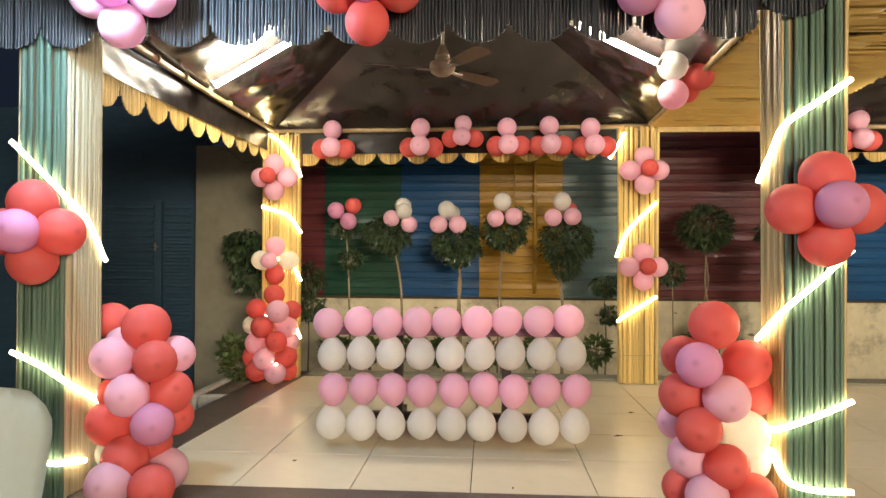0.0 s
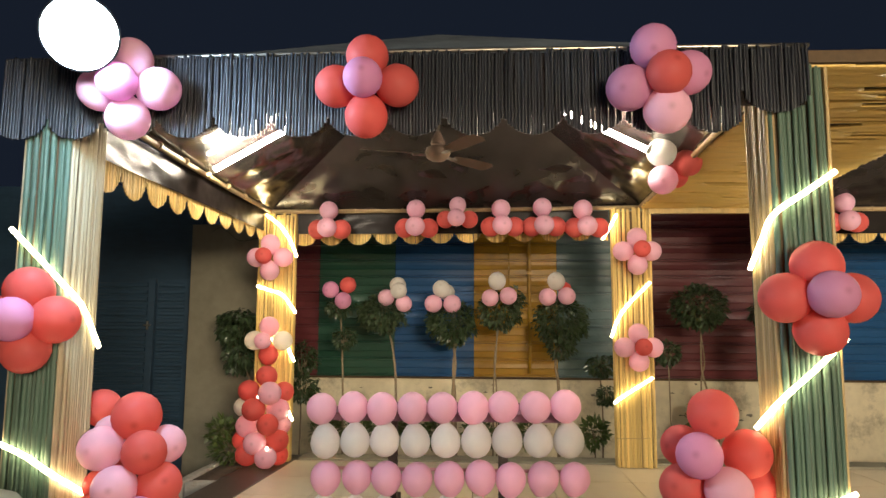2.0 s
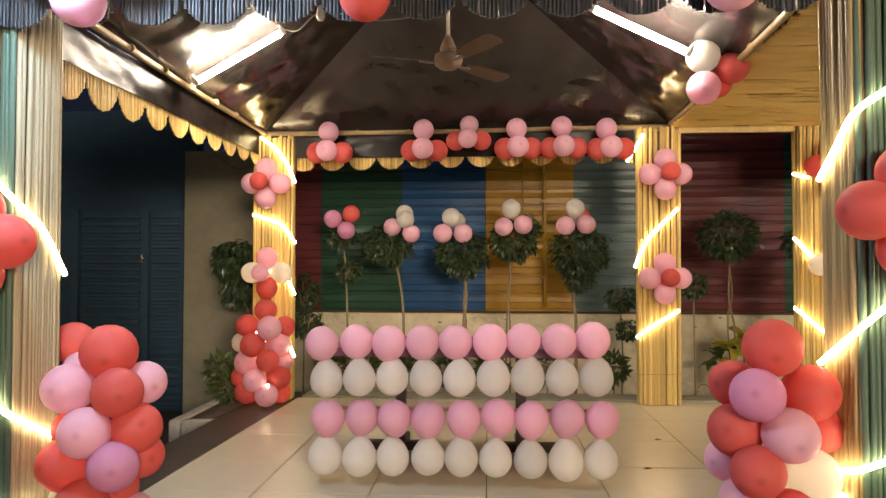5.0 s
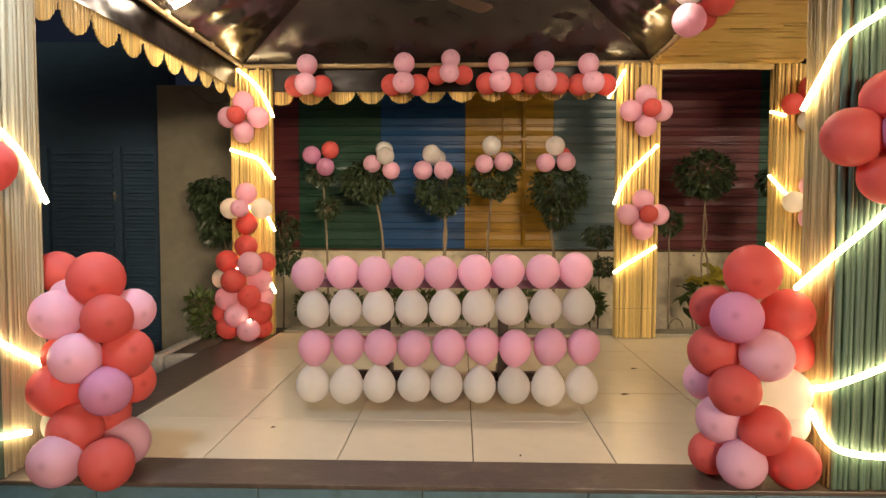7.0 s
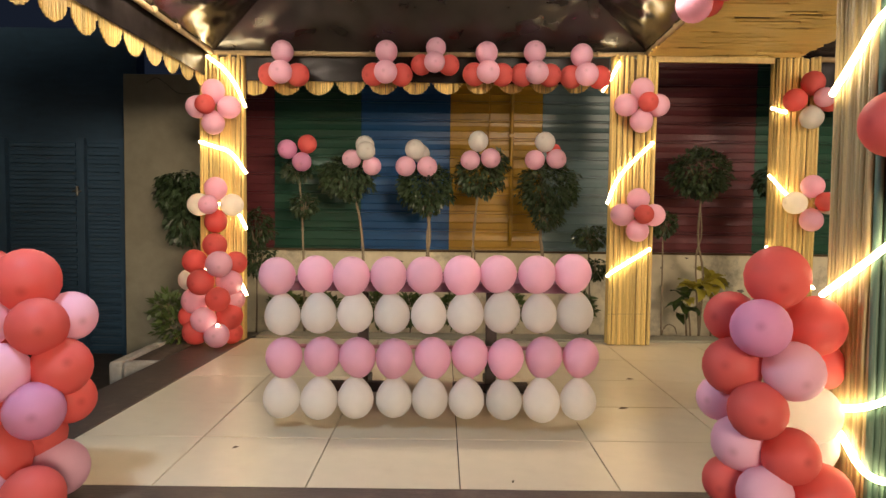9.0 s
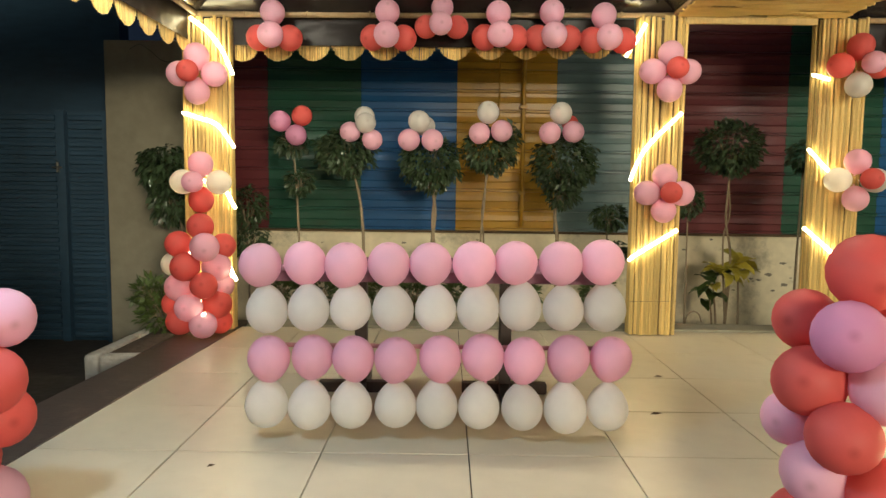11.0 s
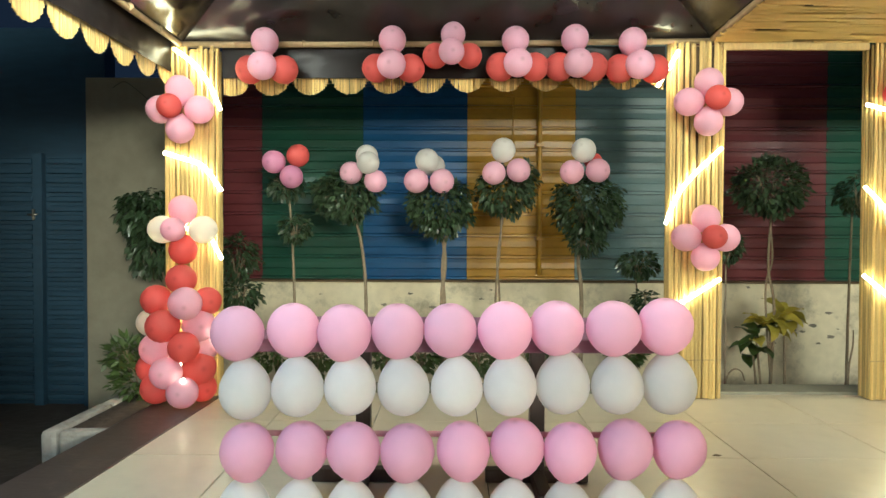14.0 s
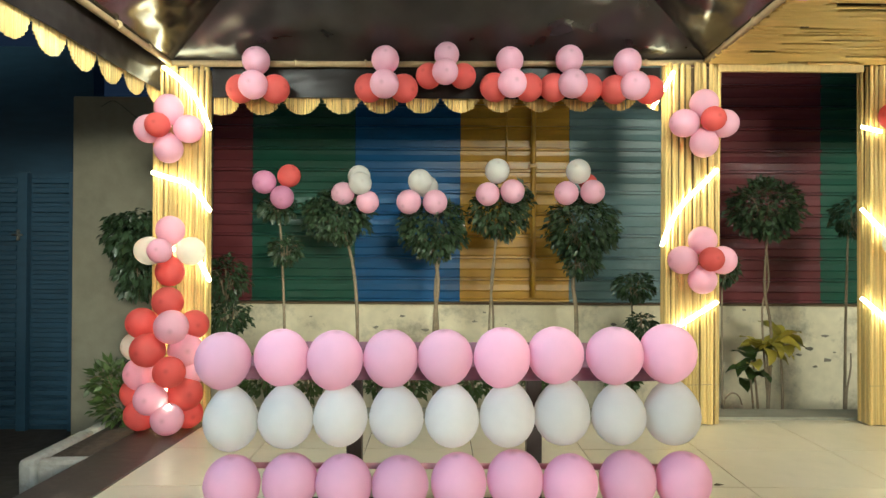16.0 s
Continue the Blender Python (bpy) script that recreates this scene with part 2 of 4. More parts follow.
# unit reeds, one long, standing along z, with the swollen joints of cane
def reed_mesh(mat, seed):
    rng = random.Random(seed)
    prof, z = [(0.0, 0.0), (1.0, 0.0)], 0.0
    while z < 0.8:
        z += rng.uniform(0.14, 0.24)
        if z < 0.95:
            prof += [(0.97, z - 0.008), (1.1, z), (0.97, z + 0.008)]
    prof += [(0.95, 1.0), (0.0, 1.0)]
    bm = lathe_bm(prof, 7)
    for v in bm.verts:
        v.co.x += 0.35 * math.sin(v.co.z * 4 + seed) * v.co.z
    return mesh_of("reed", bm, mat)


REEDS = {m.name: [reed_mesh(m, k) for k in range(4)] for m in (REED, REED_PALE, REED_OLD, REED_GREEN, REED_DARK)}
rng = random.Random(7)


def reed(mat, parent, x, y, z0, z1, r=0.0105, name="reed"):
    return put(name, rng.choice(REEDS[mat.name]), parent, Matrix.Translation((x, y, z0)) @ pose(0, 0, 0, rng.uniform(-0.25, 0.25), rng.uniform(-0.25, 0.25), rng.uniform(0, 360))
               @ Matrix.Diagonal((r * rng.uniform(0.85, 1.1), r * rng.uniform(0.85, 1.1), z1 - z0, 1)))


def reed_run(mat, parent, a, b, z0, z1, pitch=0.021, r=0.0105):
    """Upright reeds side by side from a to b in plan."""
    a, b = Vector(a), Vector(b)
    n = max(2, round((b - a).length / pitch))
    for k in range(n):
        p = a + (b - a) * ((k + 0.5 + rng.uniform(-0.16, 0.16)) / n)
        lo = min(z0(p), z1 - 0.03) if callable(z0) else z0
        reed(mat, parent, p.x + rng.uniform(-0.002, 0.002), p.y + rng.uniform(-0.002, 0.002), lo + rng.uniform(0, 0.006), z1 + rng.uniform(-0.012, 0.012), r)


# unit balloons: the knot at -z, the nipple at +z
def balloon_mesh(colour, egg):
    prof = []
    for k in range(15):
        th = math.pi * k / 14
        r, z = math.sin(th), -math.cos(th)
        if z < 0:
            r *= 1 - egg * z * z
            z *= 1 + egg * 0.9
        prof.append((r, z))
    low = prof[0][1]
    prof[0] = (0.0, low - 0.015)
    knot = lathe_bm([(0.0, low - 0.13), (0.085, low - 0.13), (0.09, low - 0.105), (0.04, low - 0.07), (0.06, low + 0.01), (0.0, low + 0.01)], 10)
    return mesh_of("balloon", lathe_bm(prof, 20), BALLOON[colour]), mesh_of("knot", knot, BALLOON[colour])


BALLOONS = {(c, e): balloon_mesh(c, e) for c in BALLOON for e in (0.10, 0.24)}


def balloon(parent, colour, p, r, axis, egg=0.10):
    """A balloon whose nipple points along axis."""
    turn = Vector(axis).to_track_quat("Z", "Y").to_matrix().to_4x4()
    skin, knot = BALLOONS[colour, egg]
    b = put("balloon", skin, parent, Matrix.Translation(p) @ turn @ pose(0, 0, 0, 0, 0, rng.uniform(0, 360)) @ Matrix.Diagonal((r, r, r * rng.uniform(0.98, 1.05) * (1.04 if egg > 0.2 else 1.0), 1)))
    put("knot", knot, b)
    return b


def balloon_cluster(label, rows, heart, group="", name="balloon_cluster", spread=1.0):
    """Balloons tied together at the line through heart; rows of colour, x, y, z, radius."""
    o = Vector(heart)
    t = thing(name, label, "balloons", o, group)
    for c, x, y, z, r in rows:
        p = Vector((x, y, z)) - o
        away = Vector((p.x * spread, p.y - 0.06, p.z * 0.6 if name == "balloon_cluster" else rng.uniform(-0.06, 0.06)))
        balloon(t, c, p, r, away + Vector((rng.uniform(-0.05, 0.05), rng.uniform(-0.03, 0.03), rng.uniform(-0.05, 0.05))))
    return t


def rosette(label, at, petals, middle, r=0.089, off=0.125, centre=(0.0, -0.10, 0.0), rc=0.076, group="balloon flowers on the posts"):
    """Four balloons crosswise round a fifth; petals are top, left, right, bottom."""
    x, y, z = at
    rows = [(c, x + off * u, y, z + off * v, r) for c, (u, v) in zip(petals, ((0, 1), (-1, 0), (1, 0), (0, -1)))]
    rows.append((middle, x + centre[0], y + centre[1], z + centre[2], rc))
    t = thing("balloon_flower", label, "balloons", at, group)
    for c, px, py, pz, pr in rows:
        p = Vector((px, py, pz)) - Vector(at)
        axis = Vector((0.1, -1, 0.1)) if c == middle and p.y < -0.04 else Vector((p.x, -0.04, p.z))
        balloon(t, c, p, pr, axis)
    return t


# ---- ground, platform and floor ----
def ground_height(x, y):
    return -0.135 - 0.33 * min(1, max(0, (y - 3.2) / 4.5))


bm = bmesh.new()
xs = [-300, -60, -20, -10] + [-8 + 0.5 * k for k in range(33)] + [12, 20, 60, 300]
ys = [-300, -60, -20, -8] + [-6 + 0.5 * k for k in range(33)] + [14, 20, 60, 300]
grid = [[bm.verts.new((x, y, ground_height(x, y) + 0.012 * noise.noise((x * 0.9, y * 0.9, 0)))) for x in xs] for y in ys]
for j in range(len(ys) - 1):
    for i in range(len(xs) - 1):
        bm.faces.new((grid[j][i], grid[j][i + 1], grid[j + 1][i + 1], grid[j + 1][i]))
tagged(part("ground", bm, EARTH, None), "dark bare earth and concrete ground round the platform", "ground", kind="structure")

X0, X1, Y0, Y1 = -1.76, 6.0, 3.60, 6.69
platform = tagged(part("platform", box_bm(-2.02, X1, 3.335, Y1, -0.6, -0.012, 0), GROUT, None, smooth=False), "raised platform under the tents, dark grout between its tiles", "platform", kind="structure")
left_band = tagged(part("kerb_side", box_bm(-0.175, 0.175, -1.68, 1.66, -0.10, 0.006, 0.006), KERB, None, m=pose(-1.862, 5.27, 0, 0, 0, -2.2)), "worn dark brown stone kerb along the platform edge", "kerb", kind="structure")
front_band = tagged(part("kerb_front", box_bm(-2.16, X1, 3.32, 3.597, -0.016, 0.003, 0.004), KERB, None), "worn dark brown stone nosing along the platform front", "kerb", kind="structure")
riser = tagged(part("riser", box_bm(-2.14, X1, 3.345, 3.40, -0.5, -0.03, 0), CORE, None), "low platform riser faced with blue-painted slabs", "step", kind="structure")
x = -2.14
while x < X1:
    w = min(0.66, X1 - x)
    part("slab", box_bm(x + 0.002, x + w - 0.002, 3.325, 3.35, -0.125, -0.018, 0.003), BLUE_PAINT, riser)
    x += 0.66
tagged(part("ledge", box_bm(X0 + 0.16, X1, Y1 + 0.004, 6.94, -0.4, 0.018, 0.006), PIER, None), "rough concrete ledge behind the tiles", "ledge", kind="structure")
bm = bmesh.new()
gx, gy = 70, 10
v = [[bm.verts.new((-2.0 + 8.0 * i / gx, 6.92 + 1.0 * j / gy, -0.22 + 0.03 * noise.noise((i * 0.5, j * 0.7, 3)))) for i in range(gx + 1)] for j in range(gy + 1)]
for j in range(gy):
    for i in range(gx):
        bm.faces.new((v[j][i], v[j][i + 1], v[j + 1][i + 1], v[j + 1][i]))
tagged(part("flower_bed", bm, SOIL, None), "bare dark soil strip below the wall", "soil", kind="structure")

# ---- wall of painted steel sheets on a plastered base ----
WALL_Y = 7.95
wall_base = tagged(part("wall_base", box_bm(-2.08, 7.5, WALL_Y - 0.03, WALL_Y + 0.2, -0.5, 0.672, 0.006), PLASTER, None), "low cream plastered wall, stained and peeling", "wall", kind="structure")
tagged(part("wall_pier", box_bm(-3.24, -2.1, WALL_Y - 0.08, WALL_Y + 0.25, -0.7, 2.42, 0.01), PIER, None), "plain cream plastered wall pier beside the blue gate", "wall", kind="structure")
rg = random.Random(31)
for k in range(26):
    cx, cz, rad = (rg.gauss(2.95, 0.16), rg.gauss(0.30, 0.10), rg.uniform(0.012, 0.04)) if k < 14 else (rg.uniform(-1.6, 3.3), rg.uniform(0.45, 0.64), rg.uniform(0.008, 0.03))
    bm = bmesh.new()
    ring = [(cx + rad * rg.uniform(0.5, 1.5) * math.cos(a), cz + rad * rg.uniform(0.2, 0.6) * math.sin(a)) for a in [math.tau * j / 9 for j in range(9)]]
    lo, hi = [bm.verts.new((x, WALL_Y - 0.0295, z)) for x, z in ring], [bm.verts.new((x, WALL_Y - 0.0325, z)) for x, z in ring]
    bm.faces.new(hi)
    for j in range(9):
        bm.faces.new((lo[j], lo[(j + 1) % 9], hi[(j + 1) % 9], hi[j]))
    part("scuff", bm, SCUFF, wall_base, smooth=False)
wall = thing("wall_back", "wall of corrugated steel sheets painted in bands of maroon, green, blue and yellow", "wall", kind="structure")
cap = part("trim", box_bm(-2.08, 7.5, WALL_Y - 0.045, WALL_Y + 0.03, 0.673, 0.692, 0.003), CORE, wall)


def sheet_bm(x0, x1, z0, z1, y, pitch=0.185, depth=0.024):
    """Sheet with narrow ribs running sideways and flat, slightly dished bands between."""
    bm = bmesh.new()
    prof, z, k = [], z0, 0
    while z < z1:
        prof += [(z, 0.0), (z + 0.008, -depth), (z + 0.022, -depth), (z + 0.034, 0.0), (z + 0.092, -0.004), (z + 0.098, -0.010), (z + 0.104, -0.004), (z + 0.15, 0.002)]
        z += pitch
    prof = [p for p in prof if p[0] < z1] + [(z1, 0.0)]
    nx = max(2, int((x1 - x0) / 0.12))
    rows = [[bm.verts.new((x0 + (x1 - x0) * i / nx, y + d + 0.004 * noise.noise(((x0 + (x1 - x0) * i / nx) * 2.2, pz * 3, 0)), pz)) for i in range(nx + 1)] for pz, d in prof]
    for a, b in zip(rows, rows[1:]):
        for i in range(nx):
            bm.faces.new((a[i], a[i + 1], b[i + 1], b[i]))
    return bm


EDGES = [(-2.08, "maroon"), (-1.742, "green"), (-0.865, "blue"), (0.035, "yellow"), (0.97, "steel"), (1.95, "maroon"), (3.13, "green"), (4.02, "blue"), (5.2, "yellow"), (7.5, "")]
for (xa, c), (xb, _) in zip(EDGES, EDGES[1:]):
    part("steel_sheet", sheet_bm(xa, xb - 0.002, 0.692, 3.1, WALL_Y), SHEET[c], wall, c + " painted steel sheet", smooth=False)
pipe = thing("vertical_pipe", "yellow painted pipe strapped upright to the yellow sheet", "pipe", (0.655, WALL_Y - 0.045, 0.74))
part("pipe", tube_bm([(0, 0, 0), (0, 0, 1.2), (0, 0, 2.3)], 0.02, segs=10), SHEET["yellow"], pipe)
for z in (0.3, 1.1, 1.9):
    part("strap", box_bm(-0.035, 0.035, -0.024, 0.03, z, z + 0.03, 0.003), SHEET["yellow"], pipe)
pipe = thing("cable_conduit", "thin painted conduit beside the pipe", "pipe", (0.43, WALL_Y - 0.03, 1.55))
part("conduit", tube_bm([(0, 0, 0), (0, 0, 0.6), (0, 0, 1.4)], 0.008, segs=6), SHEET["yellow"], pipe)
tagged(part("wall_far_side", box_bm(7.5, 7.7, -4, 9, -0.6, 3.2, 0), PLASTER, None), "plain wall closing the yard", "wall", kind="structure")

# ---- blue gate beside the pier ----
gate = thing("gate", "closed dark blue steel gate with ribbed panels", "gate", kind="structure")
part("back_sheet", box_bm(-6.6, -3.34, 8.16, 8.2, -0.55, 1.80, 0), SHEET["gate"], gate, smooth=False)
for k in range(26):
    z = -0.42 + k * 0.085
    for xa, xb in ((-3.73, -3.38), (-4.55, -3.86)):
        part("slat", box_bm(xa, xb, 8.115, 8.158, z, z + 0.052, 0.012), SHEET["gate"], gate)
for xa in (-3.84, -3.39, -4.66):
    part("stile", box_bm(xa, xa + 0.085, 8.09, 8.155, -0.5, 1.80, 0.005), SHEET["gate"], gate)
latch = part("latch", box_bm(-3.83, -3.81, 8.06, 8.088, 1.20, 1.30, 0.006), STEEL, gate, "small steel latch")
part("bolt", tube_bm([(-3.86, 8.052, 1.25), (-3.77, 8.052, 1.25)], 0.008, segs=7), STEEL, latch)
tagged(part("wall_over_gate", box_bm(-6.6, -3.34, 8.4, 8.6, -0.6, 3.0, 0), SHEET["gate"], None, smooth=False), "dark blue sheet above and behind the gate", "wall", kind="structure")
tagged(part("wall_left_side", box_bm(-6.8, -6.6, -4, 8.6, -0.6, 3.0, 0), PLASTER, None), "plain wall closing the yard", "wall", kind="structure")


# ---- posts clad in reeds ----
def post(name, label, x0, x1, y0, y1, z1, front, sides):
    t = thing(name, label, "post", ((x0 + x1) / 2, (y0 + y1) / 2, 0), kind="structure")
    w, d = (x1 - x0) / 2, (y1 - y0) / 2
    part("core", box_bm(-w + 0.006, w - 0.006, -d + 0.006, d - 0.006, 0.003, z1 - 0.02, 0.003), CORE, t)
    reed_run(front, t, (-w, -d, 0), (w, -d, 0), 0.004, z1, 0.0225, 0.0135)
    reed_run(sides, t, (-w, -d, 0), (-w, d, 0), 0.004, z1, 0.0185, 0.0105)
    reed_run(sides, t, (w, -d, 0), (w, d, 0), 0.004, z1, 0.0185, 0.0105)
    for z in (0.26, z1 - 0.03) if front is sides else ():
        part("wire", tube_bm([(-w - 0.012, -d - 0.012, z), (w + 0.012, -d - 0.012, z + 0.006)], 0.0025, segs=5), REED_OLD, t)
    return t


post("post", "square post clad in upright bamboo reeds", -1.995, -1.665, 6.545, 6.66, 2.31, REED, REED)
post("post", "square post clad in upright bamboo reeds", 1.343, 1.668, 6.545, 6.66, 2.35, REED, REED)
post("post", "square post clad in upright bamboo reeds", 2.66, 2.99, 6.545, 6.66, 2.35, REED, REED)
post("post", "square front post, green-painted reeds outside and bare cane inside", 1.452, 1.70, 3.345, 3.605, 2.46, REED_GREEN, REED_OLD)
post("post", "square front post, green-painted reeds outside and bare cane inside", -2.10, -1.872, 3.345, 3.65, 2.46, REED_GREEN, REED_PALE)
post("post", "square post clad in upright bamboo reeds", 2.70, 2.98, 3.345, 3.63, 2.46, REED_GREEN, REED_OLD)


# ---- tent roofs of black plastic ----
def roof_face(bm, a, b, c, n, sag, seed, lift=0.0):
    """Triangle a b c as a wrinkled, slightly sagging sheet."""
    a, b, c = Vector(a), Vector(b), Vector(c)
    nor = (b - a).cross(c - a).normalized()
    if nor.z < 0:
        nor = -nor
    rows = []
    for j in range(n + 1):
        row = []
        for i in range(n + 1 - j):
            u, v = i / n, j / n
            w = 1 - u - v
            p = a * w + b * u + c * v
            edge = min(1, 9 * min(u, v, w) + 0.0)
            f = noise.fractal((p.x * 2.6, p.y * 2.6, p.z * 2.6 + seed), 0.8, 2.1, 4)
            crease = abs(noise.noise((p.x * 5 + seed, p.y * 5, p.z * 3)))
            if sag:
                for q in (a, b):
                    d = p - q
                    ang = math.atan2(d.dot((c - q).cross(nor).normalized()), d.dot((c - q).normalized()))
                    f += 1.1 * math.exp(-d.length / 0.42) * math.sin(ang * 23 + seed + 2 * noise.noise(p * 2))
            row.append(bm.verts.new(p + nor * (lift + edge * (0.020 * f - 0.028 * crease) - sag * 4 * u * w - sag * 6 * v * w * u)))
        rows.append(row)
    for j in range(n):
        for i in range(n - j):
            bm.faces.new((rows[j][i], rows[j][i + 1], rows[j + 1][i]))
            if i < n - j - 1:
                bm.faces.new((rows[j][i + 1], rows[j + 1][i + 1], rows[j + 1][i]))


def tent(label, fl, fr, br, bl, apex, outer):
    t = thing("tent_roof", label, "roof", kind="structure")
    for k, (p, q) in enumerate(((fl, fr), (fr, br), (br, bl), (bl, fl))):
        bm = bmesh.new()
        roof_face(bm, p, q, apex, 46, 0.012, 3.7 * k)
        part("plastic_sheet", bm, TARP, t)
        bm = bmesh.new()
        roof_face(bm, p, q, apex, 14, 0.0, 9 + k, 0.045)
        part("roof_cover", bm, outer, t, "weathered grey outer roof sheet")
    return t


APEX = (-0.2, 5.1, 3.38)
tent("pyramid tent roof lined with glossy black plastic sheet", (-1.99, 3.36, 2.45), (1.60, 3.36, 2.49), (1.63, 6.60, 2.37), (-1.93, 6.60, 2.33), APEX, ROOF)
tent("neighbouring pyramid tent roof lined with black plastic sheet", (2.78, 3.36, 2.49), (6.0, 3.36, 2.49), (6.0, 6.60, 2.36), (2.78, 6.60, 2.36), (4.4, 5.1, 3.3), ROOF)


def pole(pts, label, r=0.022):
    t = thing("bamboo_pole", label, "pole", pts[0])
    part("culm", tube_bm([Vector(p) - Vector(pts[0]) for p in pts], r, r * 0.85, segs=9), POLE, t)
    for k in range(1, 8):
        p = Vector(pts[0]).lerp(Vector(pts[-1]), k / 8) - Vector(pts[0])
        d = (Vector(pts[-1]) - Vector(pts[0])).normalized()
        part("node_ring", tube_bm([p - d * 0.006, p + d * 0.006], r * 1.1, segs=9), POLE, t)
    return t


pole([(-1.90, 3.5, 2.38), (-1.92, 5.0, 2.355), (-1.90, 6.62, 2.335)], "bamboo pole edging the tent roof")
pole([(-2.0, 6.56, 2.335), (-0.2, 6.57, 2.345), (1.66, 6.56, 2.365)], "bamboo pole edging the back of the tent")
pole([(1.545, 3.5, 2.47), (1.57, 5.0, 2.41), (1.60, 6.62, 2.37)], "bamboo pole edging the tent roof")
pole([(2.95, 6.56, 2.34), (4.4, 6.57, 2.34), (5.9, 6.56, 2.34)], "bamboo pole edging the neighbouring tent")


def wrinkled_strip(a, b, z0, z1, seed, mat, parent, name="plastic_strip"):
    bm = bmesh.new()
    a, b = Vector(a), Vector(b)
    d = (b - a).normalized()
    nor = Vector((-d.y, d.x, 0))
    nx, nz = int((b - a).length / 0.03), 8
    vv = [[bm.verts.new(a + (b - a) * (i / nx) + Vector((0, 0, z0 + (z1 - z0) * j / nz)) + nor * (0.007 * noise.fractal((i * 0.13 + seed, j * 0.5, seed), 0.7, 2, 4))) for i in range(nx + 1)] for j in range(nz + 1)]
    for j in range(nz):
        for i in range(nx):
            bm.faces.new((vv[j][i], vv[j][i + 1], vv[j + 1][i + 1], vv[j + 1][i]))
    return part(name, bm, mat, parent)


def scallop(start, axis, pitch, low, high, slope=0.0):
    """Height of the lower edge: round lobes hanging to low, meeting at cusps at high."""
    def f(p):
        u = ((p[axis] - start) / pitch) % 1.0
        return high - (high - low) * math.sqrt(max(0.0, 1 - (2 * u - 1) ** 2)) + slope * (p[axis] - start)
    return f


fringe = thing("fringe_valance", "valance of black plastic with a scalloped bamboo reed fringe", "valance", kind="structure")
wrinkled_strip((-1.955, 3.55, 0), (-1.955, 6.56, 0), 2.148, 2.36, 1.3, TARP_STRIP, fringe)
reed_run(REED, fringe, (-1.975, 3.68, 0), (-1.975, 6.53, 0), scallop(5.173, 1, 0.296, 2.018, 2.190, 0.03), 2.20, 0.0128, 0.0070)
fringe = thing("fringe_valance", "valance of black plastic with a scalloped bamboo reed fringe", "valance", kind="structure")
wrinkled_strip((-1.64, 6.60, 0), (1.31, 6.60, 0), 2.126, 2.34, 4.1, TARP_STRIP, fringe)
reed_run(REED, fringe, (-1.64, 6.63, 0), (1.31, 6.63, 0), scallop(-1.187, 0, 0.263, 2.016, 2.165, 0.018), 2.18, 0.0128, 0.0070)
fringe = thing("fringe_valance", "valance of black plastic with a scalloped bamboo reed fringe", "valance", kind="structure")
wrinkled_strip((2.98, 6.60, 0), (5.6, 6.60, 0), 2.118, 2.34, 8.1, TARP_STRIP, fringe)
reed_run(REED, fringe, (2.99, 6.63, 0), (4.6, 6.63, 0), scallop(2.98, 0, 0.263, 2.03, 2.17), 2.18, 0.0128, 0.0070)

front_valance = thing("front_valance", "dark-painted reed valance with scalloped lower edge across the tent front", "valance", kind="structure")
lobes = scallop(0.224, 0, 0.276, 2.130, 2.246)


def front_edge(p):
    return 2.345 - 0.125 * math.sqrt(max(0.0, 1 - ((p[0] - 1.47) / 0.155) ** 2)) if p[0] > 1.315 else lobes(p)


reed_run(REED_DARK, front_valance, (-2.22, 3.31, 0), (1.62, 3.31, 0), front_edge, 2.535, 0.0155, 0.0085)
part("top_rail", tube_bm([(-2.22, 3.325, 2.535), (-0.3, 3.325, 2.55), (1.63, 3.325, 2.545)], 0.012, segs=7), STEEL, front_valance)
part("backing_cloth", box_bm(-2.2, 1.6, 3.322, 3.326, 2.26, 2.53, 0), TARP, front_valance)

# ---- flat reed ceiling over the passage ----
def ceiling_height(y):
    return 2.355 + 0.10 * (6.5 - y) / 3.15


bm = bmesh.new()
y, torn = 3.345, 0
while y < 6.52:
    z = ceiling_height(y) + rng.uniform(-0.0015, 0.0015)
    ends = [1.60 + rng.uniform(-0.02, 0.02), 2.80 + rng.uniform(-0.02, 0.02)]
    if torn <= 0 and rng.random() < 0.36:    # reeds broken away for a stretch
        torn, lo, long = rng.choice((1, 2, 2, 3)), rng.uniform(1.68, 2.40), rng.uniform(0.18, 0.62)
    if torn > 0:
        ends[1:1] = [lo + rng.uniform(-0.04, 0.04), min(lo + long + rng.uniform(-0.06, 0.06), 2.75)]
    torn -= 1
    tilt = rng.uniform(-0.004, 0.004)
    for xa, xb in zip(ends[::2], ends[1::2]):
        tube_bm([(xa + (xb - xa) * k / 3, y + tilt * (xa + (xb - xa) * k / 3 - 2.2) + rng.uniform(-0.0012, 0.0012), z + rng.uniform(-0.001, 0.001)) for k in range(4)], 0.0098, segs=8, n=2, bm=bm)
    y += rng.uniform(0.0125, 0.0145)
tagged(part("ceiling", bm, REED_SHEET, None), "flat ceiling of yellow bamboo reeds with dark gaps", "ceiling", kind="structure")
bm = bmesh.new()
vs = [bm.verts.new(p) for p in ((1.58, 3.34, 2.49), (2.85, 3.34, 2.49), (2.85, 6.55, 2.39), (1.58, 6.55, 2.39))]
bm.faces.new(vs)
tagged(part("ceiling_backing", bmesh.ops.solidify(bm, geom=bm.faces[:], thickness=-0.02) and bm, CORE, None, smooth=False), "dark board above the reed ceiling", "ceiling", kind="structure")
